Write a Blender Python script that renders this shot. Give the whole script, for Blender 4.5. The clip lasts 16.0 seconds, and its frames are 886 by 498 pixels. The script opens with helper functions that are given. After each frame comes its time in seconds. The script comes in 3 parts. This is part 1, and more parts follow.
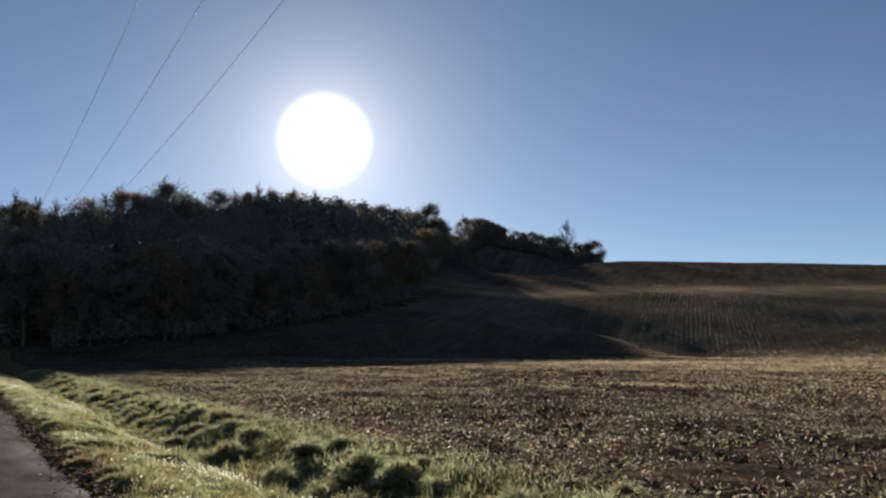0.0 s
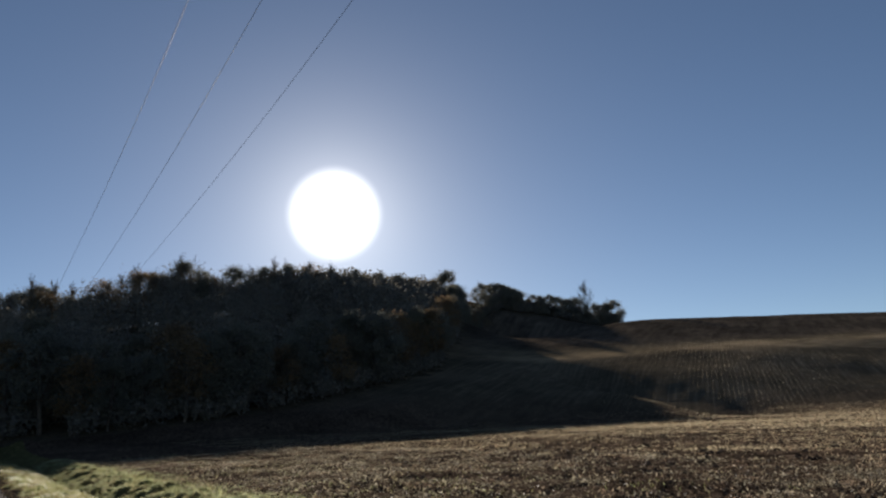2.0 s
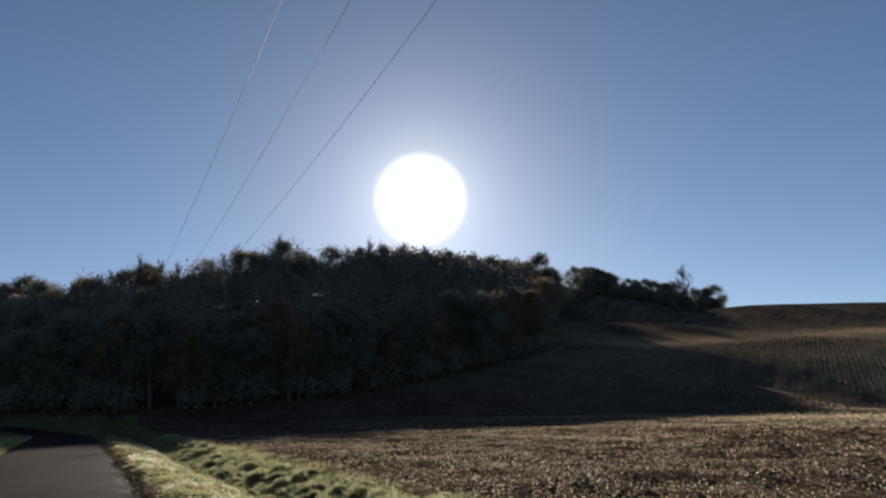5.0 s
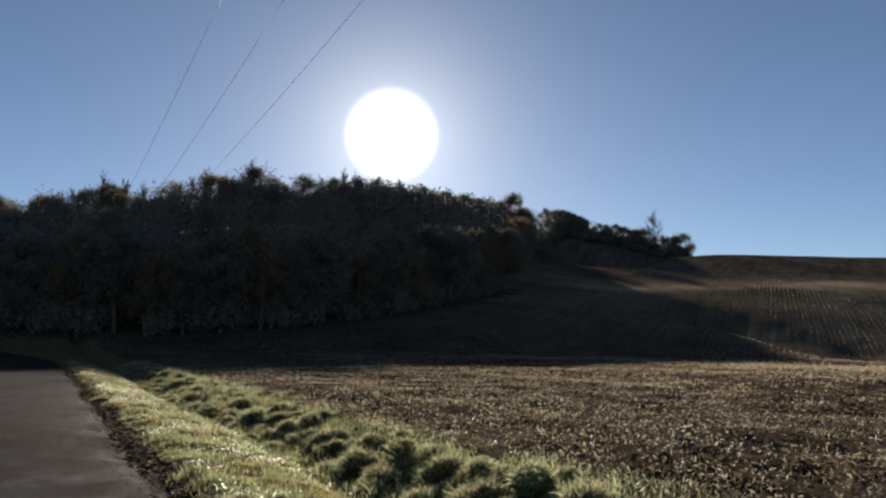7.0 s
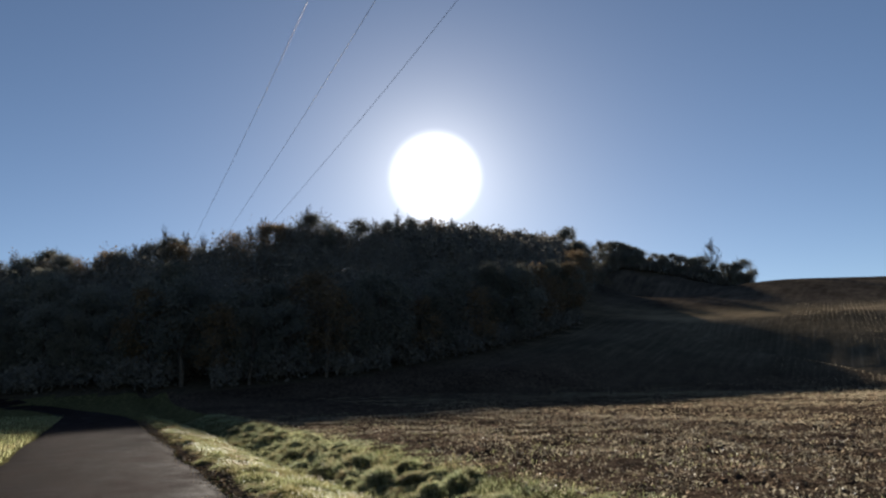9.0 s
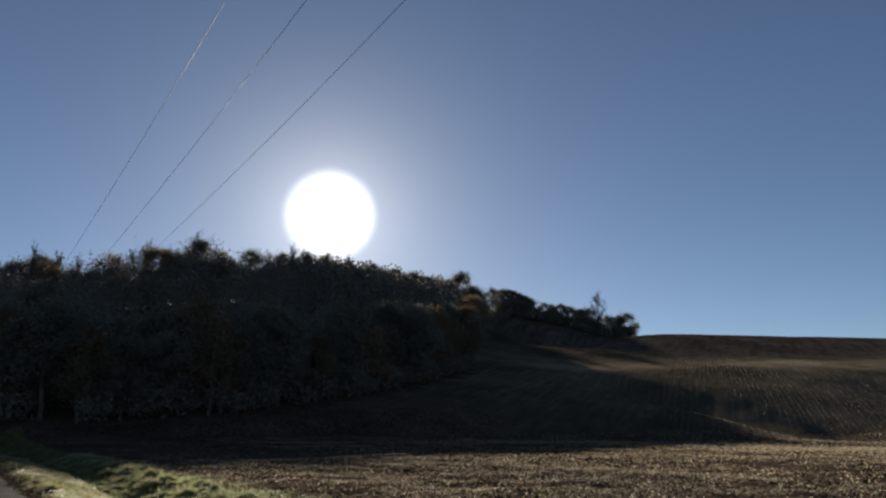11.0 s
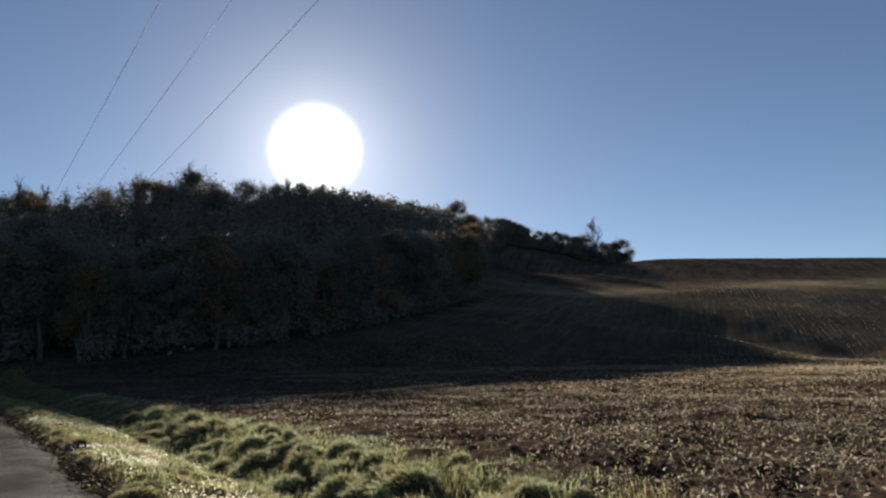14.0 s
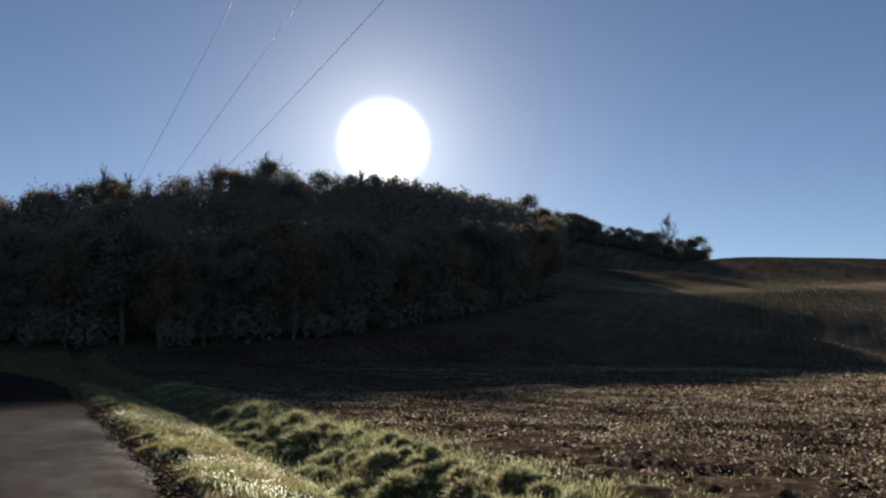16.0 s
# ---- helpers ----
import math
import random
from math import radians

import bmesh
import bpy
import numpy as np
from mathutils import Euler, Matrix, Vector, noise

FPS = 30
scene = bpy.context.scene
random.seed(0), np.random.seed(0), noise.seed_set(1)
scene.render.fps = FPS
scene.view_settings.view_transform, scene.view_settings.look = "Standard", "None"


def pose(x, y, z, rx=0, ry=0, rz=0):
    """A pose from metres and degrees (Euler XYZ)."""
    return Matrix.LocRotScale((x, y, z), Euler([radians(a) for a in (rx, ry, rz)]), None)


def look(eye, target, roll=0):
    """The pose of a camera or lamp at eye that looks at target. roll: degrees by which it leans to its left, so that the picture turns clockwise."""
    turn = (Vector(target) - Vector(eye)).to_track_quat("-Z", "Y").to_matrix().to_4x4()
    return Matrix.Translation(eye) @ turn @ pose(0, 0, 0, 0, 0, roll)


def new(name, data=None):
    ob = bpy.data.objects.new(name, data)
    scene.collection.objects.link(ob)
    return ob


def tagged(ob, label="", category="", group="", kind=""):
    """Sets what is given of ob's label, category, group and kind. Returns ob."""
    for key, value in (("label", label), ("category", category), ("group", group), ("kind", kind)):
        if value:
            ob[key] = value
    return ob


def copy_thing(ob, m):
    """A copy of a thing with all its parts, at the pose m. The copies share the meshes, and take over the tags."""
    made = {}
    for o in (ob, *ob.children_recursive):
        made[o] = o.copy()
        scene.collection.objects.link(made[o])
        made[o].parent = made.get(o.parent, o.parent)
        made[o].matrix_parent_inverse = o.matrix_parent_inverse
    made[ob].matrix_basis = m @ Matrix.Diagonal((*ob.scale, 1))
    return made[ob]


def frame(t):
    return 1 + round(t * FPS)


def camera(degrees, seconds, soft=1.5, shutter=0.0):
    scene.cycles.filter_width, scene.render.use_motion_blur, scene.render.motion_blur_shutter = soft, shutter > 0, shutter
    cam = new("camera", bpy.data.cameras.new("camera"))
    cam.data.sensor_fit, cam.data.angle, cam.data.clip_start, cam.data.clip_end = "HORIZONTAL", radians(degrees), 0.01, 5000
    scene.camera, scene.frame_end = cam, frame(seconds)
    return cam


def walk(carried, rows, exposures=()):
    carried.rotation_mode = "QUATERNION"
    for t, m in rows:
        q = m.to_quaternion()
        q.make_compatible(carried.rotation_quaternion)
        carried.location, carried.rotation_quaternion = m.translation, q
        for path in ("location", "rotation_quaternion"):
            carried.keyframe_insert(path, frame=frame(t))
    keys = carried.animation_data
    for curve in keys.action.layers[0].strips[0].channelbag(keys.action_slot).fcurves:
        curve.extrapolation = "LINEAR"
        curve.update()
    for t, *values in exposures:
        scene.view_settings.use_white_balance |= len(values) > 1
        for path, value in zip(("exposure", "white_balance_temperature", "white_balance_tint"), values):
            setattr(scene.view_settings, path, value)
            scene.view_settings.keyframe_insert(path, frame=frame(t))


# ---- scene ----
cam = camera(62.46, 16.0, soft=2.3)
# seconds, eye x, y, z, yaw to the left, pitch up, roll
PATH = [
    (0.0, 0.098, 0.092, 1.571, -2.05, 8.76, -1.12),
    (0.5, -0.242, 0.752, 1.632, -2.22, 11.51, -2.15),
    (1.0, -0.543, 1.394, 1.632, -2.27, 11.31, -4.94),
    (1.5, -0.940, 2.085, 1.671, -0.83, 12.95, -3.00),
    (2.0, -1.326, 2.622, 1.669, -1.32, 14.13, -3.69),
    (2.5, -1.713, 3.234, 1.698, 3.49, 15.32, -0.57),
    (3.0, -2.163, 3.871, 1.718, -1.46, 13.72, -2.62),
    (3.5, -2.645, 4.543, 1.716, -0.40, 12.32, -3.54),
    (4.0, -3.094, 5.302, 1.754, 3.24, 13.38, -3.10),
    (6.5, -5.472, 9.266, 1.855, 6.27, 11.57, -1.84),
    (7.0, -5.932, 9.922, 1.884, 3.13, 8.40, 0.05),
    (7.5, -6.481, 10.457, 1.917, 5.88, 10.13, -4.11),
    (8.0, -7.022, 10.898, 1.943, 7.28, 11.17, -2.24),
    (10.5, -8.988, 13.745, 2.050, 4.14, 12.05, -3.68),
    (11.0, -9.352, 14.427, 2.028, -1.85, 14.69, -0.67),
    (11.5, -9.747, 15.224, 2.067, 2.75, 12.90, 0.07),
    (12.0, -10.119, 15.858, 2.088, -0.19, 14.23, -1.01),
    (12.5, -10.587, 16.579, 2.079, 2.16, 13.90, -3.72),
    (13.0, -10.952, 17.208, 2.071, -4.30, 10.04, -3.30),
    (13.5, -11.401, 17.906, 2.127, -3.06, 9.20, -3.31),
    (14.0, -11.821, 18.520, 2.091, -2.66, 9.36, -2.20),
    (14.5, -12.256, 19.375, 2.160, 0.35, 9.21, -1.44),
    (15.0, -12.666, 19.999, 2.158, -0.17, 8.97, -0.25),
    (15.5, -13.062, 20.843, 2.203, 1.95, 8.78, -0.63),
    (16.0, -13.459, 21.495, 2.234, 2.53, 9.07, -0.48),
]
walk(cam, [(t, pose(x, y, z, 90 + pitch, 0, yaw) @ pose(0, 0, 0, 0, 0, roll)) for t, x, y, z, yaw, pitch, roll in PATH],
     exposures=[(0.0, 0.98), (0.5, 0.94), (1.0, 0.86), (2.0, 0.78), (2.5, 0.76), (3.0, 0.78), (4.0, 0.9), (6.5, 0.94), (8.0, 1.0), (10.5, 0.96), (11.0, 0.68), (12.0, 0.8), (13.0, 0.86), (14.0, 1.0), (16.0, 1.0)])

# ---- world, sun ----
SUN_AZ, SUN_EL = -7.3, 17.2  # degrees clockwise from +y, above the horizon
SUN_DIR = Vector((math.sin(radians(SUN_AZ)) * math.cos(radians(SUN_EL)), math.cos(radians(SUN_AZ)) * math.cos(radians(SUN_EL)), math.sin(radians(SUN_EL))))

world = bpy.data.worlds.new("sky")
world.use_nodes = True
scene.world = world
wn, wl = world.node_tree.nodes, world.node_tree.links
wn.clear()
w_out = wn.new("ShaderNodeOutputWorld")
w_bg = wn.new("ShaderNodeBackground")
w_sky = wn.new("ShaderNodeTexSky")
w_sky.sky_type = "NISHITA"
w_sky.sun_disc = False
w_sky.sun_elevation = radians(SUN_EL)
w_sky.sun_rotation = radians(SUN_AZ) % (2 * math.pi)
w_sky.altitude, w_sky.air_density, w_sky.dust_density, w_sky.ozone_density = 200, 0.65, 0.1, 1.6
w_bg.inputs["Strength"].default_value = 0.046
# the sun itself with its bright aureole
w_tc = wn.new("ShaderNodeTexCoord")
w_dot = wn.new("ShaderNodeVectorMath")
w_dot.operation = "DOT_PRODUCT"
w_dot.inputs[1].default_value = SUN_DIR
w_acos = wn.new("ShaderNodeMath")
w_acos.operation = "ARCCOSINE"
w_core = wn.new("ShaderNodeMapRange")
w_core.interpolation_type = "SMOOTHSTEP"
for i, v in ((1, radians(4.0)), (2, radians(1.4)), (3, 0.0), (4, 1.3)):
    w_core.inputs[i].default_value = v
w_sq = wn.new("ShaderNodeMath")
w_sq.operation = "MULTIPLY"
w_sq.inputs[1].default_value = -1 / radians(3.6)
w_exp = wn.new("ShaderNodeMath")
w_exp.operation = "EXPONENT"
w_halo = wn.new("ShaderNodeMath")
w_halo.operation = "MULTIPLY_ADD"
w_halo.inputs[1].default_value = 0.47
w_glow = wn.new("ShaderNodeBackground")
w_glow.inputs["Color"].default_value = (1.0, 0.97, 0.92, 1)
w_add = wn.new("ShaderNodeAddShader")
wl.new(w_tc.outputs["Generated"], w_dot.inputs[0])
wl.new(w_dot.outputs["Value"], w_acos.inputs[0])
wl.new(w_acos.outputs[0], w_core.inputs[0])
wl.new(w_acos.outputs[0], w_sq.inputs[0])
wl.new(w_sq.outputs[0], w_exp.inputs[0])
wl.new(w_exp.outputs[0], w_halo.inputs[0])
wl.new(w_core.outputs[0], w_halo.inputs[2])
wl.new(w_halo.outputs[0], w_glow.inputs["Strength"])
wl.new(w_sky.outputs[0], w_bg.inputs["Color"])
wl.new(w_bg.outputs[0], w_add.inputs[0])
wl.new(w_glow.outputs[0], w_add.inputs[1])
wl.new(w_add.outputs[0], w_out.inputs["Surface"])

sun_data = bpy.data.lights.new("sun", "SUN")
sun_data.energy, sun_data.angle, sun_data.color = 5.0, radians(0.55), (1.0, 0.91, 0.79)
sun = new("sun", sun_data)
sun.matrix_world = look(SUN_DIR * 100, (0, 0, 0))


# ---- materials ----
class Mat:
    """A node material with a few short ways to wire it."""

    def __init__(self, name, rough=0.8, spec=0.3):
        self.m = bpy.data.materials.new(name)
        self.m.use_nodes = True
        self.n, self.l = self.m.node_tree.nodes, self.m.node_tree.links
        self.n.clear()
        self.out = self.n.new("ShaderNodeOutputMaterial")
        self.b = self.n.new("ShaderNodeBsdfPrincipled")
        self.b.inputs["Roughness"].default_value = rough
        self.b.inputs["Specular IOR Level"].default_value = spec
        self.l.new(self.b.outputs[0], self.out.inputs[0])
        self.tc = self.n.new("ShaderNodeTexCoord")
        self.info = self.n.new("ShaderNodeObjectInfo")
        self.geo = self.n.new("ShaderNodeNewGeometry")

    def noise(self, scale, detail=4, rough=0.6, stretch=None, turn=0.0):
        t = self.n.new("ShaderNodeTexNoise")
        t.inputs["Scale"].default_value, t.inputs["Detail"].default_value, t.inputs["Roughness"].default_value = scale, detail, rough
        src = self.tc.outputs["Object"]
        if stretch or turn:
            mp = self.n.new("ShaderNodeMapping")
            mp.vector_type = "TEXTURE"
            mp.inputs["Scale"].default_value = [1 / k for k in stretch or (1, 1, 1)]
            mp.inputs["Rotation"].default_value = (0, 0, turn)
            self.l.new(src, mp.inputs[0])
            src = mp.outputs[0]
        self.l.new(src, t.inputs["Vector"])
        return t.outputs["Fac"]

    def ramp(self, fac, *stops):
        r = self.n.new("ShaderNodeValToRGB")
        e = r.color_ramp.elements
        while len(e) < len(stops):
            e.new(0.5)
        for el, (p, c) in zip(e, stops):
            el.position, el.color = p, (*c, 1)
        self.l.new(fac, r.inputs[0])
        return r.outputs[0]

    def mix(self, fac, a, b, how="MIX"):
        x = self.n.new("ShaderNodeMix")
        x.data_type, x.blend_type = "RGBA", how
        for sock, v in ((x.inputs[0], fac), (x.inputs[6], a), (x.inputs[7], b)):
            if isinstance(v, (int, float)):
                sock.default_value = v
            elif isinstance(v, tuple):
                sock.default_value = (*v, 1)
            else:
                self.l.new(v, sock)
        return x.outputs[2]

    def span(self, v, a, b, c=0.0, d=1.0):
        r = self.n.new("ShaderNodeMapRange")
        for i, k in ((1, a), (2, b), (3, c), (4, d)):
            r.inputs[i].default_value = k
        self.l.new(v, r.inputs[0])
        return r.outputs[0]

    def math(self, how, a, b):
        x = self.n.new("ShaderNodeMath")
        x.operation = how
        for sock, v in zip(x.inputs, (a, b)):
            if isinstance(v, (int, float)):
                sock.default_value = v
            else:
                self.l.new(v, sock)
        return x.outputs[0]

    def axis(self, which):
        s = self.n.new("ShaderNodeSeparateXYZ")
        self.l.new(self.tc.outputs["Object"], s.inputs[0])
        return s.outputs[which]

    def color(self, c):
        self.l.new(c, self.b.inputs["Base Color"])
        return self

    def rough(self, v):
        self.l.new(v, self.b.inputs["Roughness"])
        return self

    def bump(self, h, strength, dist):
        b = self.n.new("ShaderNodeBump")
        b.inputs["Strength"].default_value, b.inputs["Distance"].default_value = strength, dist
        self.l.new(h, b.inputs["Height"])
        self.l.new(b.outputs[0], self.b.inputs["Normal"])
        return self

    def thin(self, col, share):
        """Lets part of the light through a leaf or blade."""
        t = self.n.new("ShaderNodeBsdfTranslucent")
        self.l.new(col, t.inputs[0])
        x = self.n.new("ShaderNodeMixShader")
        x.inputs[0].default_value = share
        self.l.new(self.b.outputs[0], x.inputs[1])
        self.l.new(t.outputs[0], x.inputs[2])
        self.l.new(x.outputs[0], self.out.inputs[0])
        return self


def soil_material():
    m = Mat("field_soil", 1.0, 0.0)
    clod = m.ramp(m.noise(3.2, 8, 0.78), (0.4, (0.03, 0.022, 0.018)), (0.5, (0.07, 0.053, 0.043)), (0.62, (0.15, 0.117, 0.093)))
    patch = m.ramp(m.noise(0.12, 4, 0.6), (0.35, (0.7, 0.66, 0.6)), (0.65, (1.25, 1.18, 1.05)))
    flat = m.mix(1.0, clod, patch, "MULTIPLY")
    rows = m.noise(1.6, 5, 0.7, (0.9, 0.05, 0.05), radians(-21.5))
    straw = m.ramp(rows, (0.36, (0.07, 0.06, 0.046)), (0.52, (0.11, 0.094, 0.074)), (0.68, (0.19, 0.163, 0.128)))
    plain = m.ramp(m.noise(0.8, 6, 0.7), (0.35, (0.08, 0.07, 0.055)), (0.65, (0.16, 0.138, 0.11)))
    big = m.ramp(m.noise(0.035, 5, 0.65), (0.35, (0.65, 0.62, 0.55)), (0.65, (1.3, 1.2, 1.05)))
    wave = m.math("ADD", m.axis(1), m.math("MULTIPLY", m.noise(0.05, 4), 26.0))
    # pale withered grass along the brow of the slope
    grass = m.ramp(m.noise(0.5, 6, 0.7, (0.3, 1.0, 1.0), radians(12)), (0.35, (0.17, 0.137, 0.1)), (0.65, (0.36, 0.29, 0.205)))
    brow = m.math("MULTIPLY", m.span(wave, 168, 175), m.span(wave, 197, 184))
    brow = m.math("MULTIPLY", brow, m.span(m.noise(0.045, 3), 0.38, 0.58, 0.25, 1.0))
    # bare ploughed strip along the top of the hill
    earth = m.ramp(m.noise(0.5, 6, 0.75, (0.8, 0.12, 0.12), radians(-24)), (0.35, (0.05, 0.043, 0.038)), (0.65, (0.115, 0.098, 0.084)))
    top = m.span(wave, 190, 208)
    hill = m.mix(1.0, m.mix(brow, m.mix(top, m.mix(0.6, plain, straw), earth), grass), big, "MULTIPLY")
    tilled = m.span(m.axis(0), 8, 22)
    where = m.span(m.math("ADD", m.axis(1), m.math("MULTIPLY", m.noise(0.08, 3), 24.0)), 108, 130)
    m.color(m.mix(where, flat, hill))
    h = m.math("ADD", m.noise(5.0, 8, 0.75), m.math("MULTIPLY", m.noise(0.9, 4), 1.5))
    h = m.math("MULTIPLY", h, m.span(where, 0, 1, 1.0, 0.5))
    h = m.math("ADD", h, m.math("MULTIPLY", m.math("MULTIPLY", rows, tilled), m.span(where, 0, 1, 0.0, 1.2)))
    m.bump(h, 1.0, 0.09)
    return m.m


def turf_soil_material():
    m = Mat("verge_soil", 1.0, 0.0)
    c = m.ramp(m.noise(3.0, 7, 0.7), (0.35, (0.05, 0.042, 0.022)), (0.5, (0.09, 0.085, 0.035)), (0.65, (0.19, 0.165, 0.085)))
    m.color(c).bump(m.noise(14, 6, 0.7), 1.0, 0.05)
    return m.m


def litter_material():
    m = Mat("forest_floor", 1.0, 0.0)
    c = m.ramp(m.noise(1.5, 7, 0.7), (0.35, (0.05, 0.042, 0.03)), (0.55, (0.09, 0.07, 0.048)), (0.72, (0.14, 0.105, 0.065)))
    m.color(c).bump(m.noise(4, 6, 0.7), 1.0, 0.1)
    return m.m


def asphalt_material():
    m = Mat("asphalt", 0.95, 0.015)
    c = m.ramp(m.noise(60, 3, 0.7), (0.3, (0.011, 0.0072, 0.0066)), (0.55, (0.022, 0.0143, 0.013)), (0.75, (0.06, 0.042, 0.038)))
    stain = m.ramp(m.noise(0.6, 6, 0.65, (1.8, 0.6, 1), radians(31)), (0.35, (0.7, 0.66, 0.64)), (0.65, (1.25, 1.2, 1.18)))
    damp = m.noise(0.9, 7, 0.75, (1.1, 0.8, 1), radians(31))
    wet = m.ramp(damp, (0.4, (0.66, 0.64, 0.63)), (0.56, (1.0, 1.0, 1.0)))
    m.color(m.mix(1.0, m.mix(1.0, c, stain, "MULTIPLY"), wet, "MULTIPLY"))
    m.rough(m.span(damp, 0.34, 0.58, 0.58, 1.0))
    m.bump(m.noise(90, 4, 0.7), 0.7, 0.012)
    return m.m


def blade_material(name, dark, mid, pale, share):
    m = Mat(name, 0.55, 0.12)
    pick = m.geo.outputs["Random Per Island"]
    c = m.ramp(pick, (0.0, dark), (0.45, mid), (1.0, pale))
    spread = m.ramp(m.noise(1.1, 5, 0.65), (0.32, (0.6, 0.47, 0.42)), (0.42, (0.95, 0.85, 0.74)), (0.52, (0.85, 0.9, 0.8)), (0.66, (1.35, 1.35, 1.25)))
    c = m.mix(1.0, c, spread, "MULTIPLY")
    m.color(c).thin(c, share)
    return m.m


def leaf_material(name, dark, mid, pale, share=0.35):
    m = Mat(name, 0.8, 0.06)
    pick = m.math("ADD", m.math("MULTIPLY", m.geo.outputs["Random Per Island"], 0.6), m.math("MULTIPLY", m.info.outputs["Random"], 0.4))
    c = m.ramp(pick, (0.1, dark), (0.5, mid), (0.95, pale))
    m.color(c).thin(c, share)
    return m.m


def bark_material():
    m = Mat("bark", 0.9, 0.2)
    c = m.ramp(m.noise(6, 6, 0.7, (1, 1, 0.25)), (0.35, (0.045, 0.036, 0.028)), (0.65, (0.16, 0.13, 0.1)))
    m.color(c).bump(m.noise(18, 5, 0.7, (1, 1, 0.2)), 1.0, 0.03)
    return m.m


def weathered_material():
    m = Mat("weathered_timber", 0.85, 0.2)
    c = m.ramp(m.noise(5, 6, 0.7, (0.15, 1, 1)), (0.35, (0.06, 0.054, 0.046)), (0.65, (0.15, 0.138, 0.122)))
    m.color(c).bump(m.noise(30, 5, 0.7, (0.1, 1, 1)), 0.8, 0.01)
    return m.m


def wire_material():
    m = Mat("weathered_aluminium", 0.55, 0.4)
    m.b.inputs["Metallic"].default_value = 0.5
    m.color(m.ramp(m.noise(4, 3), (0.3, (0.04, 0.04, 0.042)), (0.7, (0.09, 0.09, 0.095))))
    return m.m


SOIL, TURF, LITTER, ASPHALT, BARK, WIRE, WEATHERED = soil_material(), turf_soil_material(), litter_material(), asphalt_material(), bark_material(), wire_material(), weathered_material()
GRASS = blade_material("grass_blades", (0.07, 0.076, 0.036), (0.235, 0.24, 0.115), (0.5, 0.485, 0.3), 0.65)
TUFT = blade_material("tussock_blades", (0.075, 0.092, 0.05), (0.235, 0.257, 0.147), (0.56, 0.56, 0.38), 0.66)
STRAW = blade_material("straw", (0.1, 0.08, 0.055), (0.29, 0.236, 0.175), (0.56, 0.466, 0.355), 0.7)
CHAFF = blade_material("dry_leaves", (0.04, 0.031, 0.025), (0.13, 0.103, 0.081), (0.48, 0.41, 0.325), 0.45)
DEAD = blade_material("dead_blades", (0.1, 0.08, 0.05), (0.24, 0.195, 0.12), (0.48, 0.41, 0.28), 0.6)
# near-white colours stand in for sunlight glinting on dewy blades and drops
GLINT_BLADE = blade_material("pale_glint_blades", (0.4, 0.4, 0.26), (0.65, 0.65, 0.48), (0.85, 0.85, 0.72), 0.6)
DEW_GLINT = blade_material("dew", (0.85, 0.85, 0.8), (0.9, 0.9, 0.86), (0.95, 0.95, 0.92), 0.8)
GLINT_BLADE.node_tree.nodes["Principled BSDF"].inputs["Roughness"].default_value = 0.4
GLINT_BLADE.node_tree.nodes["Principled BSDF"].inputs["Specular IOR Level"].default_value = 0.6
LEAF_GREEN = leaf_material("leaf_green", (0.12, 0.12, 0.1), (0.17, 0.165, 0.135), (0.23, 0.215, 0.17))
LEAF_BROWN = leaf_material("leaf_brown", (0.12, 0.095, 0.068), (0.2, 0.145, 0.09), (0.29, 0.19, 0.1))
THICKET = leaf_material("withered_thicket", (0.11, 0.102, 0.088), (0.16, 0.148, 0.126), (0.215, 0.194, 0.162), 0.3)
LEAF_LITTER = leaf_material("fallen_leaf", (0.08, 0.05, 0.03), (0.2, 0.13, 0.07), (0.4, 0.3, 0.17), 0.2)

# ---- lie of the land ----
RD = np.array([-0.53, 0.848])  # the way the road runs
RN = np.array([0.848, 0.53])  # to its right


def xy(s, n):
    return s * RD[0] + n * RN[0], s * RD[1] + n * RN[1]


TX = np.arange(-3000.0, 3001.0, 4.0)


def table(xs, vs):
    v = np.interp(TX, xs, vs)
    k = np.hanning(9)
    return np.convolve(np.pad(v, 4, mode="edge"), k / k.sum(), "valid")


FOOT = table([-250, -95, -52, -28, 0, 30, 94, 235, 400], [130, 85, 78, 82, 95, 102, 108, 104, 95])
HX = [-250, -93.7, -70.5, -55.1, -46.6, -31.5, -6.7, 4.4, 12.6, 20.7, 30.3, 41.5, 54.2, 68.1, 84.3, 103.6, 120.9, 140.2, 174.9, 222, 400]
CREST = table(HX, [160, 119.6, 125, 135.5, 141, 185.7, 245.2, 264.3, 259.6, 243.9, 237, 242.1, 250.9, 263.1, 277.7, 275, 272.3, 267.7, 265.1, 267.5, 280])
RISE = table(HX, [16, 15.3, 18.4, 22.4, 24.3, 33.8, 41.1, 42.6, 36.3, 28.9, 27.2, 29.1, 32.3, 35.7, 37.2, 35.9, 34.8, 34, 32.4, 32.3, 27])
BANK = table([-250, -30, -8, 10, 22, 60, 94, 150, 235, 400], [0.3, 0.3, 2, 10, 13, 13.5, 15, 14, 12, 10])  # steep bank at the foot of the field slope


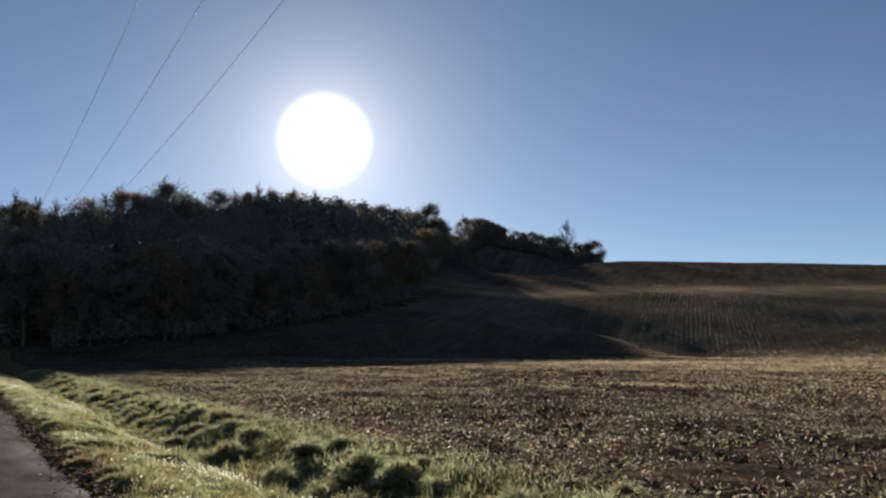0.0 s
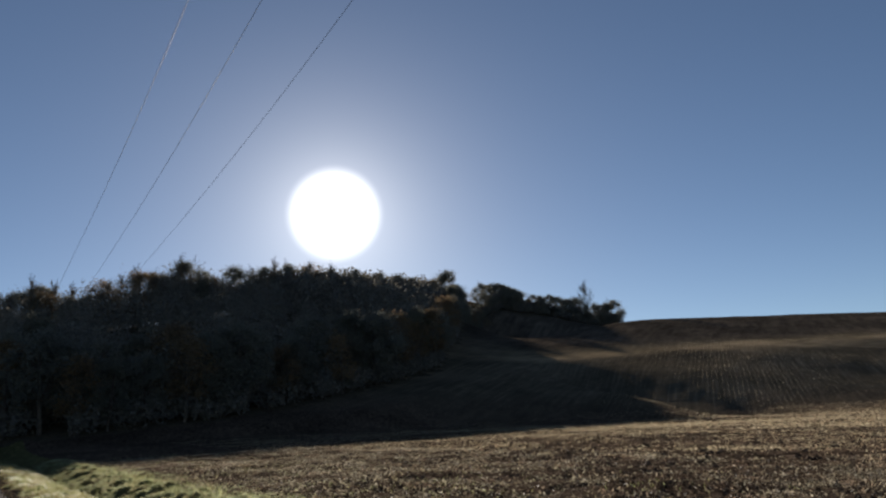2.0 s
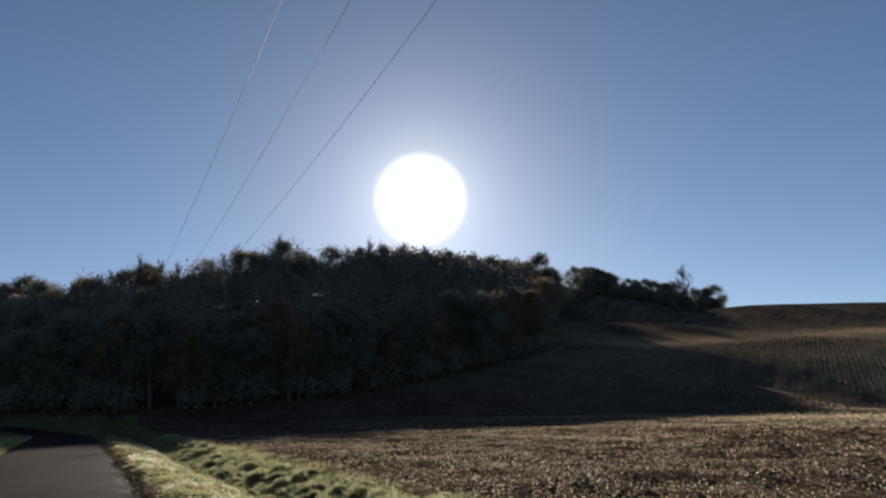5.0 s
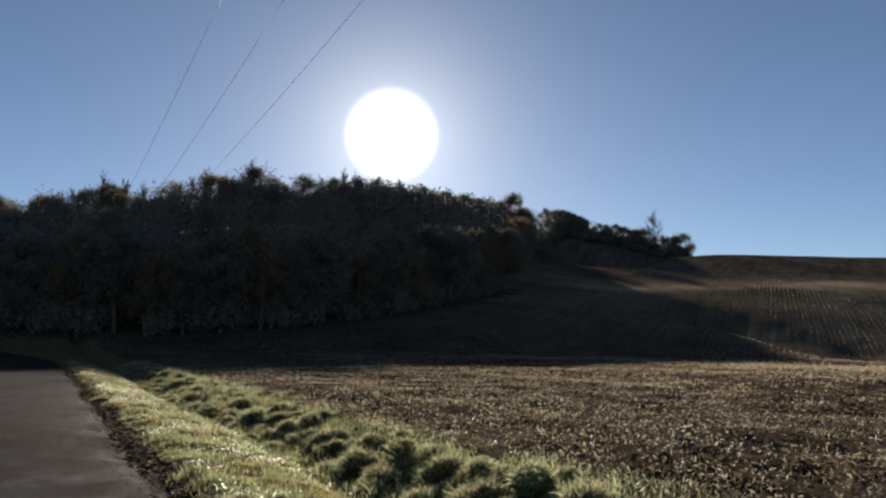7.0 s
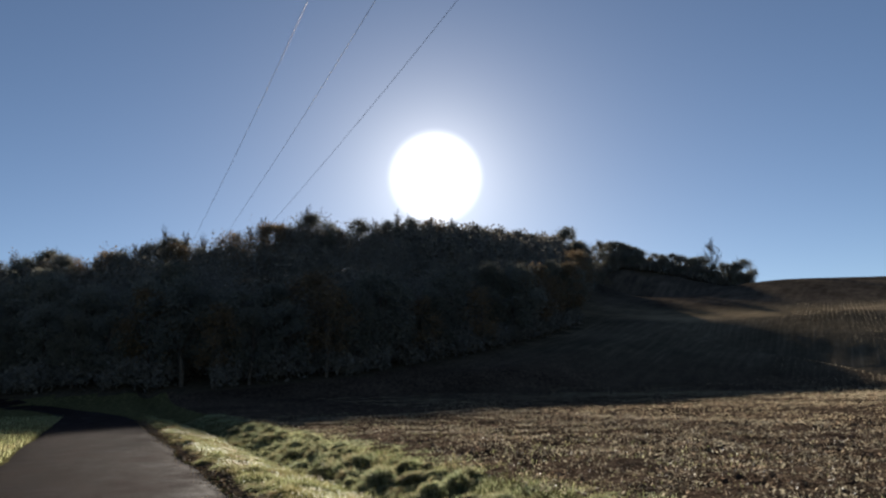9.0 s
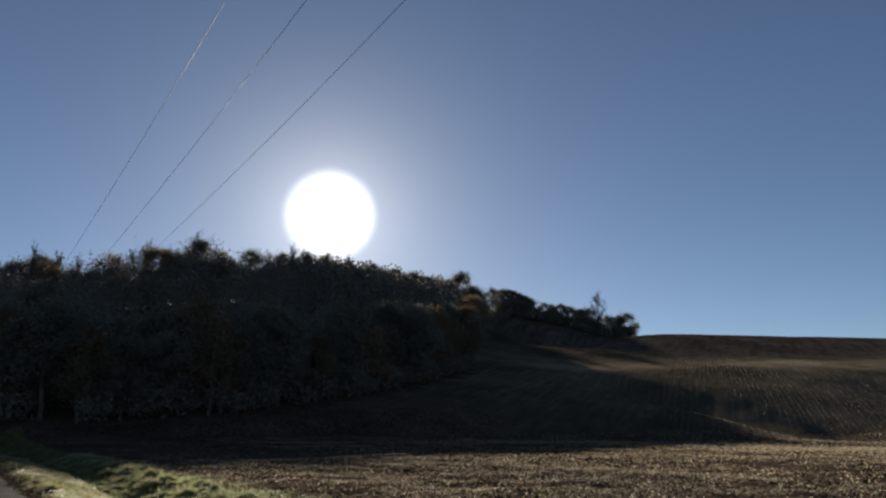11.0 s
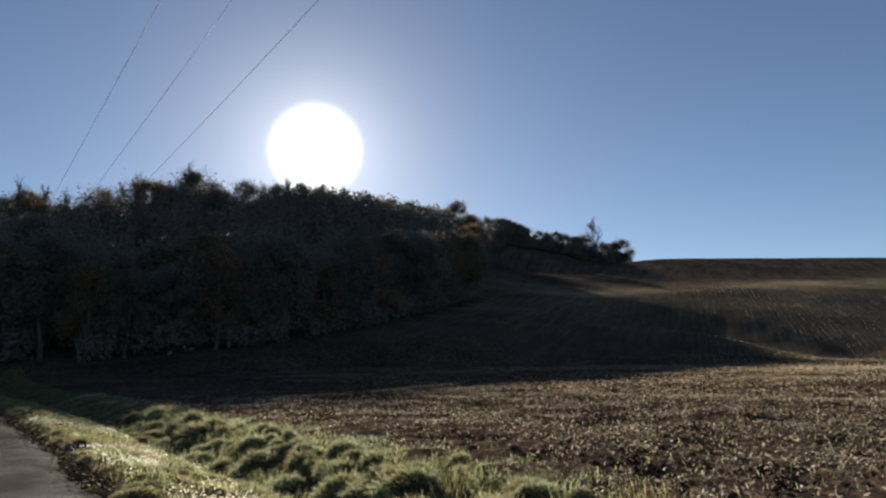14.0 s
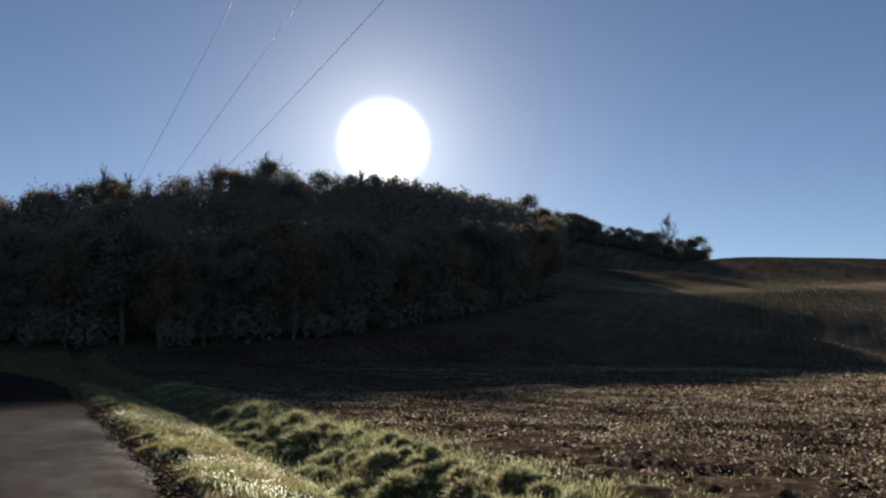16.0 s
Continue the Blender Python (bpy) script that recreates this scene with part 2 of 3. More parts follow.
def bumps(x, y, size, seed):
    """Smooth unevenness of about -1 to 1, with no repeat."""
    out = 0
    for k, (f, g) in enumerate(((1.5, 1.0), (3.1, 0.55))):
        a = seed * 0.7 + k
        u, v = (x * math.cos(a) + y * math.sin(a)) * f / size, (y * math.cos(a) - x * math.sin(a)) * f / size
        i, j = np.floor(u), np.floor(v)
        p, q = u - i, v - j
        p, q = p * p * (3 - 2 * p), q * q * (3 - 2 * q)

        def spot(i, j):
            w = np.sin(i * 127.1 + j * 311.7 + seed * 17.3) * 43758.5453
            return 2 * (w - np.floor(w)) - 1

        out = out + g * ((spot(i, j) * (1 - p) + spot(i + 1, j) * p) * (1 - q) + (spot(i, j + 1) * (1 - p) + spot(i + 1, j + 1) * p) * q)
    return out


def hill_part(x, y):
    f, c = np.interp(x, TX, FOOT), np.interp(x, TX, CREST)
    return (y - f) / (c - f)


def land(x, y):
    """Height of the ground."""
    x, y = np.asarray(x, float), np.asarray(y, float)
    s, n = x * RD[0] + y * RD[1], x * RN[0] + y * RN[1]
    z = 0.08 + 0.025 * np.clip(s, -60, 90)
    z = z - 0.004 * np.clip(n - 8, 0, 60)
    # verge falling to a ditch, its far bank rising to the field; low bank on the other side
    m = n - 0.1 * np.sin(s * 0.31)
    z = z + np.interp(m, [1.6, 1.9, 2.2, 3.2, 3.6, 4.1, 4.6, 5.2, 5.8], [0, 0.06, 0.03, -0.17, -0.4, -0.44, -0.3, -0.06, 0])
    z = z + 0.05 * np.clip((-2.4 - n) / 0.5, 0, 1)
    t = hill_part(x, y)
    bank, foot = np.interp(x, TX, BANK), np.interp(x, TX, FOOT)
    deep = bank / 0.242
    u = (y - foot + 2.0 * bumps(x, y, 40.0, 6)) / deep
    u = 0.5 * (u + np.sqrt(u * u + 0.01)) - 0.01
    u = 0.5 * (u + 1 - np.sqrt((u - 1) ** 2 + 0.01))
    q = (y - foot - deep) / (np.interp(x, TX, CREST) - foot - deep)
    ramp = 0.5 * (q + np.sqrt(q * q + 0.012)) - 0.012
    up = 0.5 * (ramp + 1 - np.sqrt((ramp - 1) ** 2 + 0.006))
    c = np.clip(q, 0, 1)
    up = 0.7 * up + 0.3 * c * c * (3 - 2 * c)
    up = np.where(t > 1.5, up - 0.04 * np.clip(t - 1.5, 0, 4), up)
    z = z + np.clip(up, 0, 2) * (np.interp(x, TX, RISE) - bank) + bank * np.clip(u, 0, 2)
    # hollow below a steeper slanting brow near the wood
    d = y - np.interp(x, [22, 27, 32, 36, 41], [154, 145, 136, 126, 110])
    z = z - 2.6 * np.interp(x, [15, 26, 36, 47], [0, 1, 0.9, 0]) * np.exp(-(((d + 9) / 12) ** 2))
    # a second rise behind the shoulder of the field
    k = np.clip((y - 285) / 60, 0, 1)
    z = z + 28 * np.exp(-(((x - 25) / 42) ** 2)) * k * k * (3 - 2 * k)
    z = z + 0.075 * bumps(x, y, 0.95, 8) * np.clip((n - 1.5) / 0.4, 0, 1) * np.clip((3.6 - n) / 0.4, 0, 1)
    off = np.clip(np.maximum(n - 5.0, -n - 3.0), 0, 3) / 3
    z = z + off * (0.05 * bumps(x, y, 3.0, 3) + 0.12 * bumps(x, y, 17.0, 4) + np.clip(t, 0, 1) * 0.3 * bumps(x, y, 60.0, 5))
    return z


EDGE_X = [-250, -97, -66, -40, -28, -15, -1, 4, 7, 9, 13, 22, 30, 56, 86, 88]
EDGE_Y = [140, 98, 86, 85, 93, 113, 146, 188, 238, 268, 288, 320, 332, 334, 336, 2000]


def wood_edge(x):
    return np.interp(x, EDGE_X, EDGE_Y)


def mesh_object(name, verts, faces, mats, parent=None, label="", idx=None, smooth=False):
    me = bpy.data.meshes.new(name)
    me.from_pydata(verts if isinstance(verts, list) else verts.tolist(), [], faces if isinstance(faces, list) else faces.tolist())
    for m in mats if isinstance(mats, (list, tuple)) else [mats]:
        me.materials.append(m)
    if idx is not None:
        me.polygons.foreach_set("material_index", np.asarray(idx, np.int32))
    if smooth:
        me.polygons.foreach_set("use_smooth", np.ones(len(me.polygons), bool))
    me.update()
    ob = new(name, me)
    if parent is not None:
        ob.parent = parent
    if label:
        tagged(ob, label)
    return ob


def spread_axis(lo, hi, step, far, grow=1.22):
    """Even steps from lo to hi, then ever wider ones out to far on both sides."""
    mid = list(np.arange(lo, hi, step))
    a, d, up = hi, step, []
    while a < far:
        up.append(a)
        d *= grow
        a += d
    a, d, down = lo, step, []
    while a > -far:
        d *= grow
        a -= d
        down.append(a)
    return np.array(down[::-1] + mid + up)


def build_ground():
    ss = np.concatenate([spread_axis(-2, 50, 0.2, 2600, 1.05)])
    nn = np.concatenate([spread_axis(1, 20, 0.17, 2600, 1.045)])
    S, N = np.meshgrid(ss, nn, indexing="ij")
    x, y = xy(S, N)
    z = land(x, y)
    near = (N > 5.2) & (N < 40) & (S > -8) & (S < 80)
    z = z + near * (0.05 * bumps(x, y, 1.3, 8) + 0.035 * bumps(x, y, 0.55, 9))
    z = z - 0.05 * ((N > -2.5) & (N < 1.6) & (S < 130))
    verts = np.stack([x, y, z], -1).reshape(-1, 3)
    a, b = len(ss), len(nn)
    i = (np.arange(a - 1)[:, None] * b + np.arange(b - 1)[None]).ravel()
    faces = np.stack([i, i + b, i + b + 1, i + 1], -1)
    c = verts[faces].mean(1)
    n = c[:, 0] * RN[0] + c[:, 1] * RN[1]
    idx = np.where(n < 5.6, 1, 0)
    idx = np.where(c[:, 1] > wood_edge(c[:, 0]) - 3, 2, idx)
    ob = mesh_object("ground", verts, faces, [SOIL, TURF, LITTER], idx=idx, smooth=True)
    tagged(ob, "brown stubble field rising to a wooded hill, with grassy verges", "ground", kind="structure")


build_ground()


def build_road():
    ss = np.concatenate([np.arange(-40, 0, 1.0), np.arange(0, 60, 0.25), np.arange(60, 121, 1.5)])
    rng = np.random.RandomState(11)
    verts, faces = [], []
    cols = 13
    for s in ss:
        bend = -0.0042 * max(0, s - 55) ** 2
        right = 1.45 + 0.10 * math.sin(s * 0.9) * math.sin(s * 0.23) + rng.uniform(-0.05, 0.05)
        left = -2.45 + 0.08 * math.sin(s * 0.7 + 2) + rng.uniform(-0.04, 0.04)
        for k in range(cols):
            u = k / (cols - 1)
            n = left + (right - left) * u + bend
            x, y = xy(s, n)
            z = float(land(x, y)) if s > 55 else 0.08 + 0.025 * s
            z += 0.035 * (1 - (2 * u - 1) ** 2) + 0.006 - (0.06 if k in (0, cols - 1) else 0)
            verts.append((x, y, z))
    for r in range(len(ss) - 1):
        for k in range(cols - 1):
            a = r * cols + k
            faces.append((a, a + 1, a + cols + 1, a + cols))
    ob = mesh_object("road", verts, faces, ASPHALT, smooth=True)
    tagged(ob, "narrow worn asphalt lane with crumbling edges and damp streaks", "road", kind="structure")


build_road()


# ---- trees ----
def tube(path, radii, sides, verts, faces):
    base = len(verts)
    for k, p in enumerate(path):
        d = (path[min(k + 1, len(path) - 1)] - path[max(k - 1, 0)]).normalized()
        e = d.orthogonal().normalized()
        f = d.cross(e)
        for q in range(sides):
            a = 6.2832 * q / sides
            verts.append(p + (e * math.cos(a) + f * math.sin(a)) * radii[k])
    for k in range(len(path) - 1):
        for q in range(sides):
            a, b = base + k * sides + q, base + k * sides + (q + 1) % sides
            faces.append((a, b, b + sides, a + sides))


def limb(rng, start, way, length, radius, depth, verts, faces, tips, twigs):
    n = 5
    path, p, d = [start.copy()], start.copy(), way.normalized()
    for _ in range(n):
        d = (d + Vector((rng.uniform(-0.25, 0.25), rng.uniform(-0.25, 0.25), rng.uniform(-0.05, 0.22)))).normalized()
        p = p + d * (length / n)
        path.append(p.copy())
    tube(path, [max(0.02, radius * (1 - 0.8 * k / n)) for k in range(n + 1)], 5 if radius > 0.05 else 3, verts, faces)
    tips.append((path[-1], d))
    tips.append((path[3], d))
    if depth > 0:
        for _ in range(twigs):
            k = rng.randint(2, n)
            w = (d + Vector((rng.uniform(-1, 1), rng.uniform(-1, 1), rng.uniform(-0.2, 0.8)))).normalized()
            limb(rng, path[k], w, length * rng.uniform(0.45, 0.7), radius * 0.45, depth - 1, verts, faces, tips, twigs)


def tree_model(seed, height, spread, leaves, leaf_mat, bare=False, cone=0.0):
    """A tree of the given height at the origin: trunk with limbs, and a crown of leaves in clumps."""
    rng = random.Random(seed)
    root = new("tree")
    verts, faces, tips = [], [], []
    path = [Vector((0, 0, -0.6))]
    lean = Vector((rng.uniform(-0.06, 0.06), rng.uniform(-0.06, 0.06), 0))
    for k in range(1, 8):
        z = height * 0.9 * k / 7
        path.append(Vector((lean.x * z + rng.uniform(-0.12, 0.12), lean.y * z + rng.uniform(-0.12, 0.12), z)))
    r0 = 0.018 * height
    tube(path, [r0 * (1.25 - 1.15 * k / 7) for k in range(8)], 7, verts, faces)
    for k in range(24 if bare else 12):
        f = rng.uniform(0.22, 0.95)
        i = min(6, int(f * 7))
        start = path[i].lerp(path[i + 1], f * 7 - i)
        a = rng.uniform(0, 6.283)
        reach = spread * (1 - 0.55 * f - cone * max(0, f - 0.3)) * rng.uniform(0.65, 1.0)
        limb(rng, start, Vector((math.cos(a), math.sin(a), (0.9 if bare else 0.35) + 0.8 * f)), reach, r0 * 0.42 * (1.1 - f), 2 if bare else 1, verts, faces, tips, 5 if bare else 3)
    mesh_object("trunk", [tuple(v) for v in verts], faces, BARK, root, smooth=True)
    lv, lf = [], []
    clumps = []
    for _ in range(rng.randint(34, 60) if not bare else 0):
        a, u = rng.uniform(0, 6.283), rng.uniform(-0.85, 1.0)
        q = math.sqrt(max(0.0, 1 - u * u)) * rng.uniform(0.55, 1.0) * (1 - cone * max(0, u))
        clumps.append((Vector((math.cos(a) * q * spread * 0.8, math.sin(a) * q * spread * 0.8, height * (0.55 + 0.36 * u))), spread * rng.uniform(0.13, 0.36)))
    if bare:
        clumps = [(t, spread * 0.08) for t, _d in tips]
    for _ in range(leaves):
        p, wide = rng.choice(clumps)
        c = p + Vector((rng.gauss(0, 0.55), rng.gauss(0, 0.55), rng.gauss(0, 0.45))) * wide
        if c.z < 0.3 or c.z > height:
            continue
        size = rng.uniform(0.09, 0.21) * (0.7 if bare else 1)
        u = Vector((rng.gauss(0, 1), rng.gauss(0, 1), rng.gauss(0, 0.6))).normalized()
        v = u.orthogonal().normalized()
        w = u.cross(v) * 0.25 * size
        b = len(lv)
        lv += [tuple(c - u * size), tuple(c + v * size * 0.6 + w), tuple(c + u * size), tuple(c - v * size * 0.6 + w)]
        lf += [(b, b + 1, b + 2), (b, b + 2, b + 3)]
    mesh_object("crown", lv, lf, leaf_mat, root)
    return root


def put_tree(model, x, y, height, turn, base, wide=1.0):
    k = height / base
    ob = copy_thing(model, Matrix.Identity(4))
    ob.matrix_basis = pose(x, y, float(land(x, y)) - 0.1, 0, 0, turn) @ Matrix.Diagonal((k * wide, k * wide, k, 1))
    return ob


GREEN = "dark green broadleaf tree with a dense crown in the wood"
BROWN = "tree with thinning brown autumn leaves on the wood's skyline"
BARE = "bare leafless tree with fine twigs on the wood's skyline"
MODELS = []
for seed, hh, sp, lv, mat, bare, cone, label in (
    (1, 12, 4.6, 9500, LEAF_GREEN, False, 0, GREEN),
    (2, 12, 4.0, 8000, LEAF_GREEN, False, 0.3, GREEN),
    (3, 12, 5.2, 10500, LEAF_GREEN, False, 0, GREEN),
    (4, 12, 4.2, 4800, LEAF_BROWN, False, 0.1, BROWN),
    (5, 12, 4.6, 3600, LEAF_BROWN, False, 0, BROWN),
    (6, 12, 3.4, 300, LEAF_BROWN, True, 0, BARE),
    (7, 12, 4.0, 500, LEAF_BROWN, True, 0, BARE),
    (8, 12, 4.8, 9000, LEAF_GREEN, False, 0.15, GREEN),
):
    ob = tree_model(seed, hh, sp, lv, mat, bare, cone)
    tagged(ob, label, "tree", "trees of the wood")
    MODELS.append(ob)

# trees that stand out on the skyline: place, height of the top, kind
SKYLINE = [
    (-94.2, 118.1, 26.2, 0), (-89.3, 119.6, 26.6, 7), (-85.7, 120.3, 27.6, 2), (-82.4, 121.4, 26.8, 4), (-78.1, 124, 28.0, 3),
    (-73.8, 124.1, 28.7, 5), (-70.5, 124.2, 28.8, 1), (-67.7, 126.6, 30.2, 0), (-63.8, 129.5, 30.1, 6), (-60.3, 132.1, 32.0, 4),
    (-57.8, 133.7, 32.8, 5), (-55.6, 135.2, 33.8, 6), (-53.5, 136.4, 34, 3), (-51.3, 137.8, 33.7, 0), (-47, 140.1, 36.2, 2),
    (-45.1, 145.4, 34.8, 4), (-42.7, 156.3, 38.7, 7), (-39, 166.9, 41, 0), (-35.4, 176.7, 43.6, 2), (-31.8, 186.2, 45.8, 4),
    (-27.4, 199, 47.5, 6), (-22.7, 211.8, 49.5, 0), (-17, 224.9, 50.5, 2), (-11.7, 234.8, 52.1, 7), (-6.8, 244.7, 53.1, 1),
    (-0, 256.4, 54.5, 3), (5.4, 271.4, 60.5, 1), (8.1, 270.1, 53.1, 1), (13, 295.7, 56.5, 4), (21.8, 326.4, 65.3, 2),
    (25.9, 341.9, 67.5, 0), (28.8, 344.2, 68.4, 7), (31.5, 347.1, 69.1, 0), (34.6, 347.7, 68.2, 0), (37, 348.1, 67.1, 0),
    (39.6, 348.4, 66.1, 7), (42.3, 348.7, 64.6, 2), (47.6, 348.3, 62.6, 2), (51.4, 347.2, 61.9, 1), (55.6, 346, 61.9, 0),
    (59.3, 344.9, 60.2, 7), (63.2, 343.8, 58.9, 0), (65.3, 344.2, 59, 2), (67.6, 344.6, 59.3, 2), (71.6, 344.4, 64.9, 6),
    (76, 343.9, 55.9, 7), (79, 344.4, 55.3, 0), (82.2, 344.5, 56, 1), (84.2, 343.9, 56.7, 2),
]
rng = random.Random(5)
placed = []
for x, y, top, kind in SKYLINE:
    g = float(land(x, y))
    put_tree(MODELS[kind], x, y, max(4.0, top - g) * 1.05 + (0.8 if x > 18 else 0.3), rng.uniform(0, 360), 12, 0.75 if 6 < x < 10 else 1.0)
    placed.append((x, y))

# trees between them on the crest and along the wood's lower edge
SX = [t[0] for t in SKYLINE]
SY = [t[1] for t in SKYLINE]
LOW = [min(t[2] for t in SKYLINE[max(0, k - 1) : k + 2]) for k in range(len(SKYLINE))]


def skyline(x):
    return float(np.interp(x, SX, LOW))


def stand(count, gap, where):
    done = 0
    for _ in range(6000):
        x = rng.uniform(-135, 86)
        c, e = float(np.interp(x, SX, SY)), float(wood_edge(x))
        y = where(c, e)
        if y < e or min((x - a) ** 2 + (y - b) ** 2 for a, b in placed) < gap * gap:
            continue
        g = float(land(x, y))
        h = min(rng.uniform(8.0, 12.5), skyline(x) - g - rng.uniform(-0.4, 2.8) - (rng.uniform(1.0, 5.0) if x > 20 else 0.0))
        if h < 3.5:
            continue
        high = y > c - 10
        thin = 4 if high and x < -46 else 1.5 if high else 0
        few = 0.5 if x > 14 else 4
        kind = rng.choices(range(8), (5, 4, 5, few, few, thin, thin, 4))[0]
        put_tree(MODELS[kind], x, y, h, rng.uniform(0, 360), 12)
        placed.append((x, y))
        done += 1
        if done >= count:
            break


# a fringe of leafless trees on the crest above the road
for k in range(24):
    x = -98 + 80 * (k + rng.uniform(-0.4, 0.4)) / 24
    y = float(np.interp(x, SX, SY)) + rng.uniform(-5, 5)
    top = float(np.interp(x, SX, [t[2] for t in SKYLINE])) + rng.uniform(-0.8, 0.9)
    put_tree(MODELS[rng.choice((5, 6))], x, y, max(4.0, top - float(land(x, y))), rng.uniform(0, 360), 12, rng.uniform(0.7, 1.0))
    placed.append((x, y))
stand(150, 1.9, lambda c, e: c + rng.uniform(-7, 7))
stand(130, 3.4, lambda c, e: e + rng.uniform(0, 9))
for ob in MODELS:
    for o in (*ob.children, ob):
        bpy.data.objects.remove(o)


def build_woodland():
    """The depth of the wood: crowns and underwood that cannot be told apart, as one mesh."""
    r = np.random.RandomState(81)
    parts, sizes = [], []
    tries = 2700
    xs = r.uniform(-170, 84, tries)
    c, e = np.interp(xs, SX, SY), wood_edge(xs)
    ys = np.where(r.uniform(0, 1, tries) < 0.22, e + r.uniform(-1.5, 4, tries), e + 1.5 + (c + 26 - e) * r.uniform(0, 1, tries))
    fill = 460  # close canopy just below the skyline
    xs = np.concatenate([xs, r.uniform(-110, 8, fill)])
    ys = np.concatenate([ys, np.interp(xs[-fill:], SX, SY) + r.uniform(-9, 4, fill)])
    c, e = np.interp(xs, SX, SY), wood_edge(xs)
    tries += fill
    thick = 360  # thickest along the top, where its shade reaches the field
    xs = np.concatenate([xs, r.uniform(-50, 8, thick)])
    ys = np.concatenate([ys, np.interp(xs[-thick:], SX, SY) + r.uniform(-5, 5, thick)])
    c, e = np.interp(xs, SX, SY), wood_edge(xs)
    tries += thick
    fill += thick
    g = land(xs, ys)
    line = np.interp(xs, SX, LOW)
    h = np.minimum(r.uniform(7.0, 11.0, tries), line - g - r.uniform(0.2, 2.6, tries) - np.clip((xs - 5) * 0.3, 0, 1.5) - np.where(xs > 20, 1.0, 0.0))
    shrub = (r.uniform(0, 1, tries) < 0.4) | (ys < e + 3)
    shrub[-fill:] = False
    h[-fill:] = np.clip(line - g - r.uniform(0.5, 2.5, tries), 1.0, 12)[-fill:]
    h[-fill:-fill + 290] = r.uniform(3.0, 6.5, 290)  # shrubs under the crest trees
    tops = np.minimum(np.interp(xs, SX, [t[2] for t in SKYLINE]), line + 1.3)
    h[-thick:] = (tops - g - r.uniform(0.0, 1.2, tries))[-thick:]
    h = np.where(shrub, np.minimum(h, r.uniform(2.0, 4.0, tries)), h)
    ok = h > 1.6
    for x, y, z, hh in zip(xs[ok], ys[ok], g[ok], h[ok]):
        near = y < 165
        k = int((70 + 22 * hh) * (1.7 if near else 0.8))
        u = r.normal(0, 1, (k, 3))
        u /= np.linalg.norm(u, axis=1, keepdims=True)
        u *= r.uniform(0.5, 1.0, (k, 1)) * (1 + 0.25 * np.sin(5 * u[:, :1] + 4 * u[:, 1:2] + x))
        sizes.append(r.uniform(0.09, 0.24, k) if near else r.uniform(0.25, 0.5, k))
        parts.append(np.array([x, y, z + hh * 0.52]) + u * [0.24 * hh + 1.1, 0.24 * hh + 1.1, 0.48 * hh])
    p = np.concatenate(parts)
    k = len(p)
    a = r.normal(0, 1, (k, 3))
    a /= np.linalg.norm(a, axis=1, keepdims=True)
    b = np.cross(a, r.normal(0, 1, (k, 3)))
    b /= np.linalg.norm(b, axis=1, keepdims=True)
    size = np.concatenate(sizes)[:, None]
    v = np.stack([p - a * size, p + b * size * 0.6, p + a * size, p - b * size * 0.6], 1)
    i = np.arange(k) * 4
    ob = mesh_object("woodland", v.reshape(-1, 3), np.stack([i, i + 1, i + 2, i + 3], -1), THICKET)
    tagged(ob, "dense dark woodland and underwood covering the hillside", "woodland", kind="stuff")


build_woodland()


# ---- grass, tussocks, straw, clods ----
def blades(name, px, py, h, width, mat, label, category, bend=0.5, seed=0, parent=None, pz=None):
    """Grass blades as one mesh: each a bent, tapering strip."""
    r = np.random.RandomState(seed)
    k = len(px)
    pz = land(px, py) if pz is None else pz
    a = r.uniform(0, 6.283, k)
    ux, uy = np.cos(a), np.sin(a)
    f = r.uniform(0, 6.283, k)
    lean = bend * r.uniform(0.1, 1.0, k) * h
    lx, ly = np.cos(f) * lean, np.sin(f) * lean
    w = width * r.uniform(0.6, 1.3, k) * 0.5
    v = np.empty((k, 5, 3))
    v[:, 0] = np.stack([px - ux * w, py - uy * w, pz - 0.02], -1)
    v[:, 1] = np.stack([px + ux * w, py + uy * w, pz - 0.02], -1)
    v[:, 2] = np.stack([px + ux * w * 0.8 + lx * 0.35, py + uy * w * 0.8 + ly * 0.35, pz + h * 0.6], -1)
    v[:, 3] = np.stack([px - ux * w * 0.8 + lx * 0.35, py - uy * w * 0.8 + ly * 0.35, pz + h * 0.6], -1)
    v[:, 4] = np.stack([px + lx, py + ly, pz + h], -1)
    b = np.arange(k) * 5
    faces = np.stack([b, b + 1, b + 2, b + 3], -1).tolist() + np.stack([b + 3, b + 2, b + 4], -1).tolist()
    ob = mesh_object(name, v.reshape(-1, 3), faces, mat, parent)
    if label:
        tagged(ob, label, category, kind="stuff")
    return ob


R = np.random.RandomState(21)


def scatter(k, s0, s1, n0, n1):
    s, n = R.uniform(s0, s1, k), R.uniform(n0, n1, k)
    return (*xy(s, n), s, n)


x, y, s, n = scatter(300000, 3, 58, 1.5, 3.5)
edge = 1.78 + 0.2 * bumps(x, y, 1.1, 39) + 0.12 * bumps(x, y, 0.4, 40)  # ragged line of turf along the road
patch = bumps(x, y, 1.3, 31) + 0.5 * bumps(x, y, 4.0, 36)
keep = R.uniform(0, 1, len(x)) < np.clip((n - edge) / 0.12, 0.02, 1) * np.clip(0.6 + 0.6 * patch, 0.12, 1)
x, y, n = x[keep], y[keep], n[keep]
h = 0.012 + 0.025 * R.uniform(0, 1, len(x)) + 0.17 * np.clip(bumps(x, y, 0.5, 32) - 0.1, 0, 1) * R.uniform(0.3, 1, len(x))
blades("verge_grass", x, y, h, 0.006, GRASS, "short dewy yellow-green grass on the road verge", "grass", 1.1, 1)
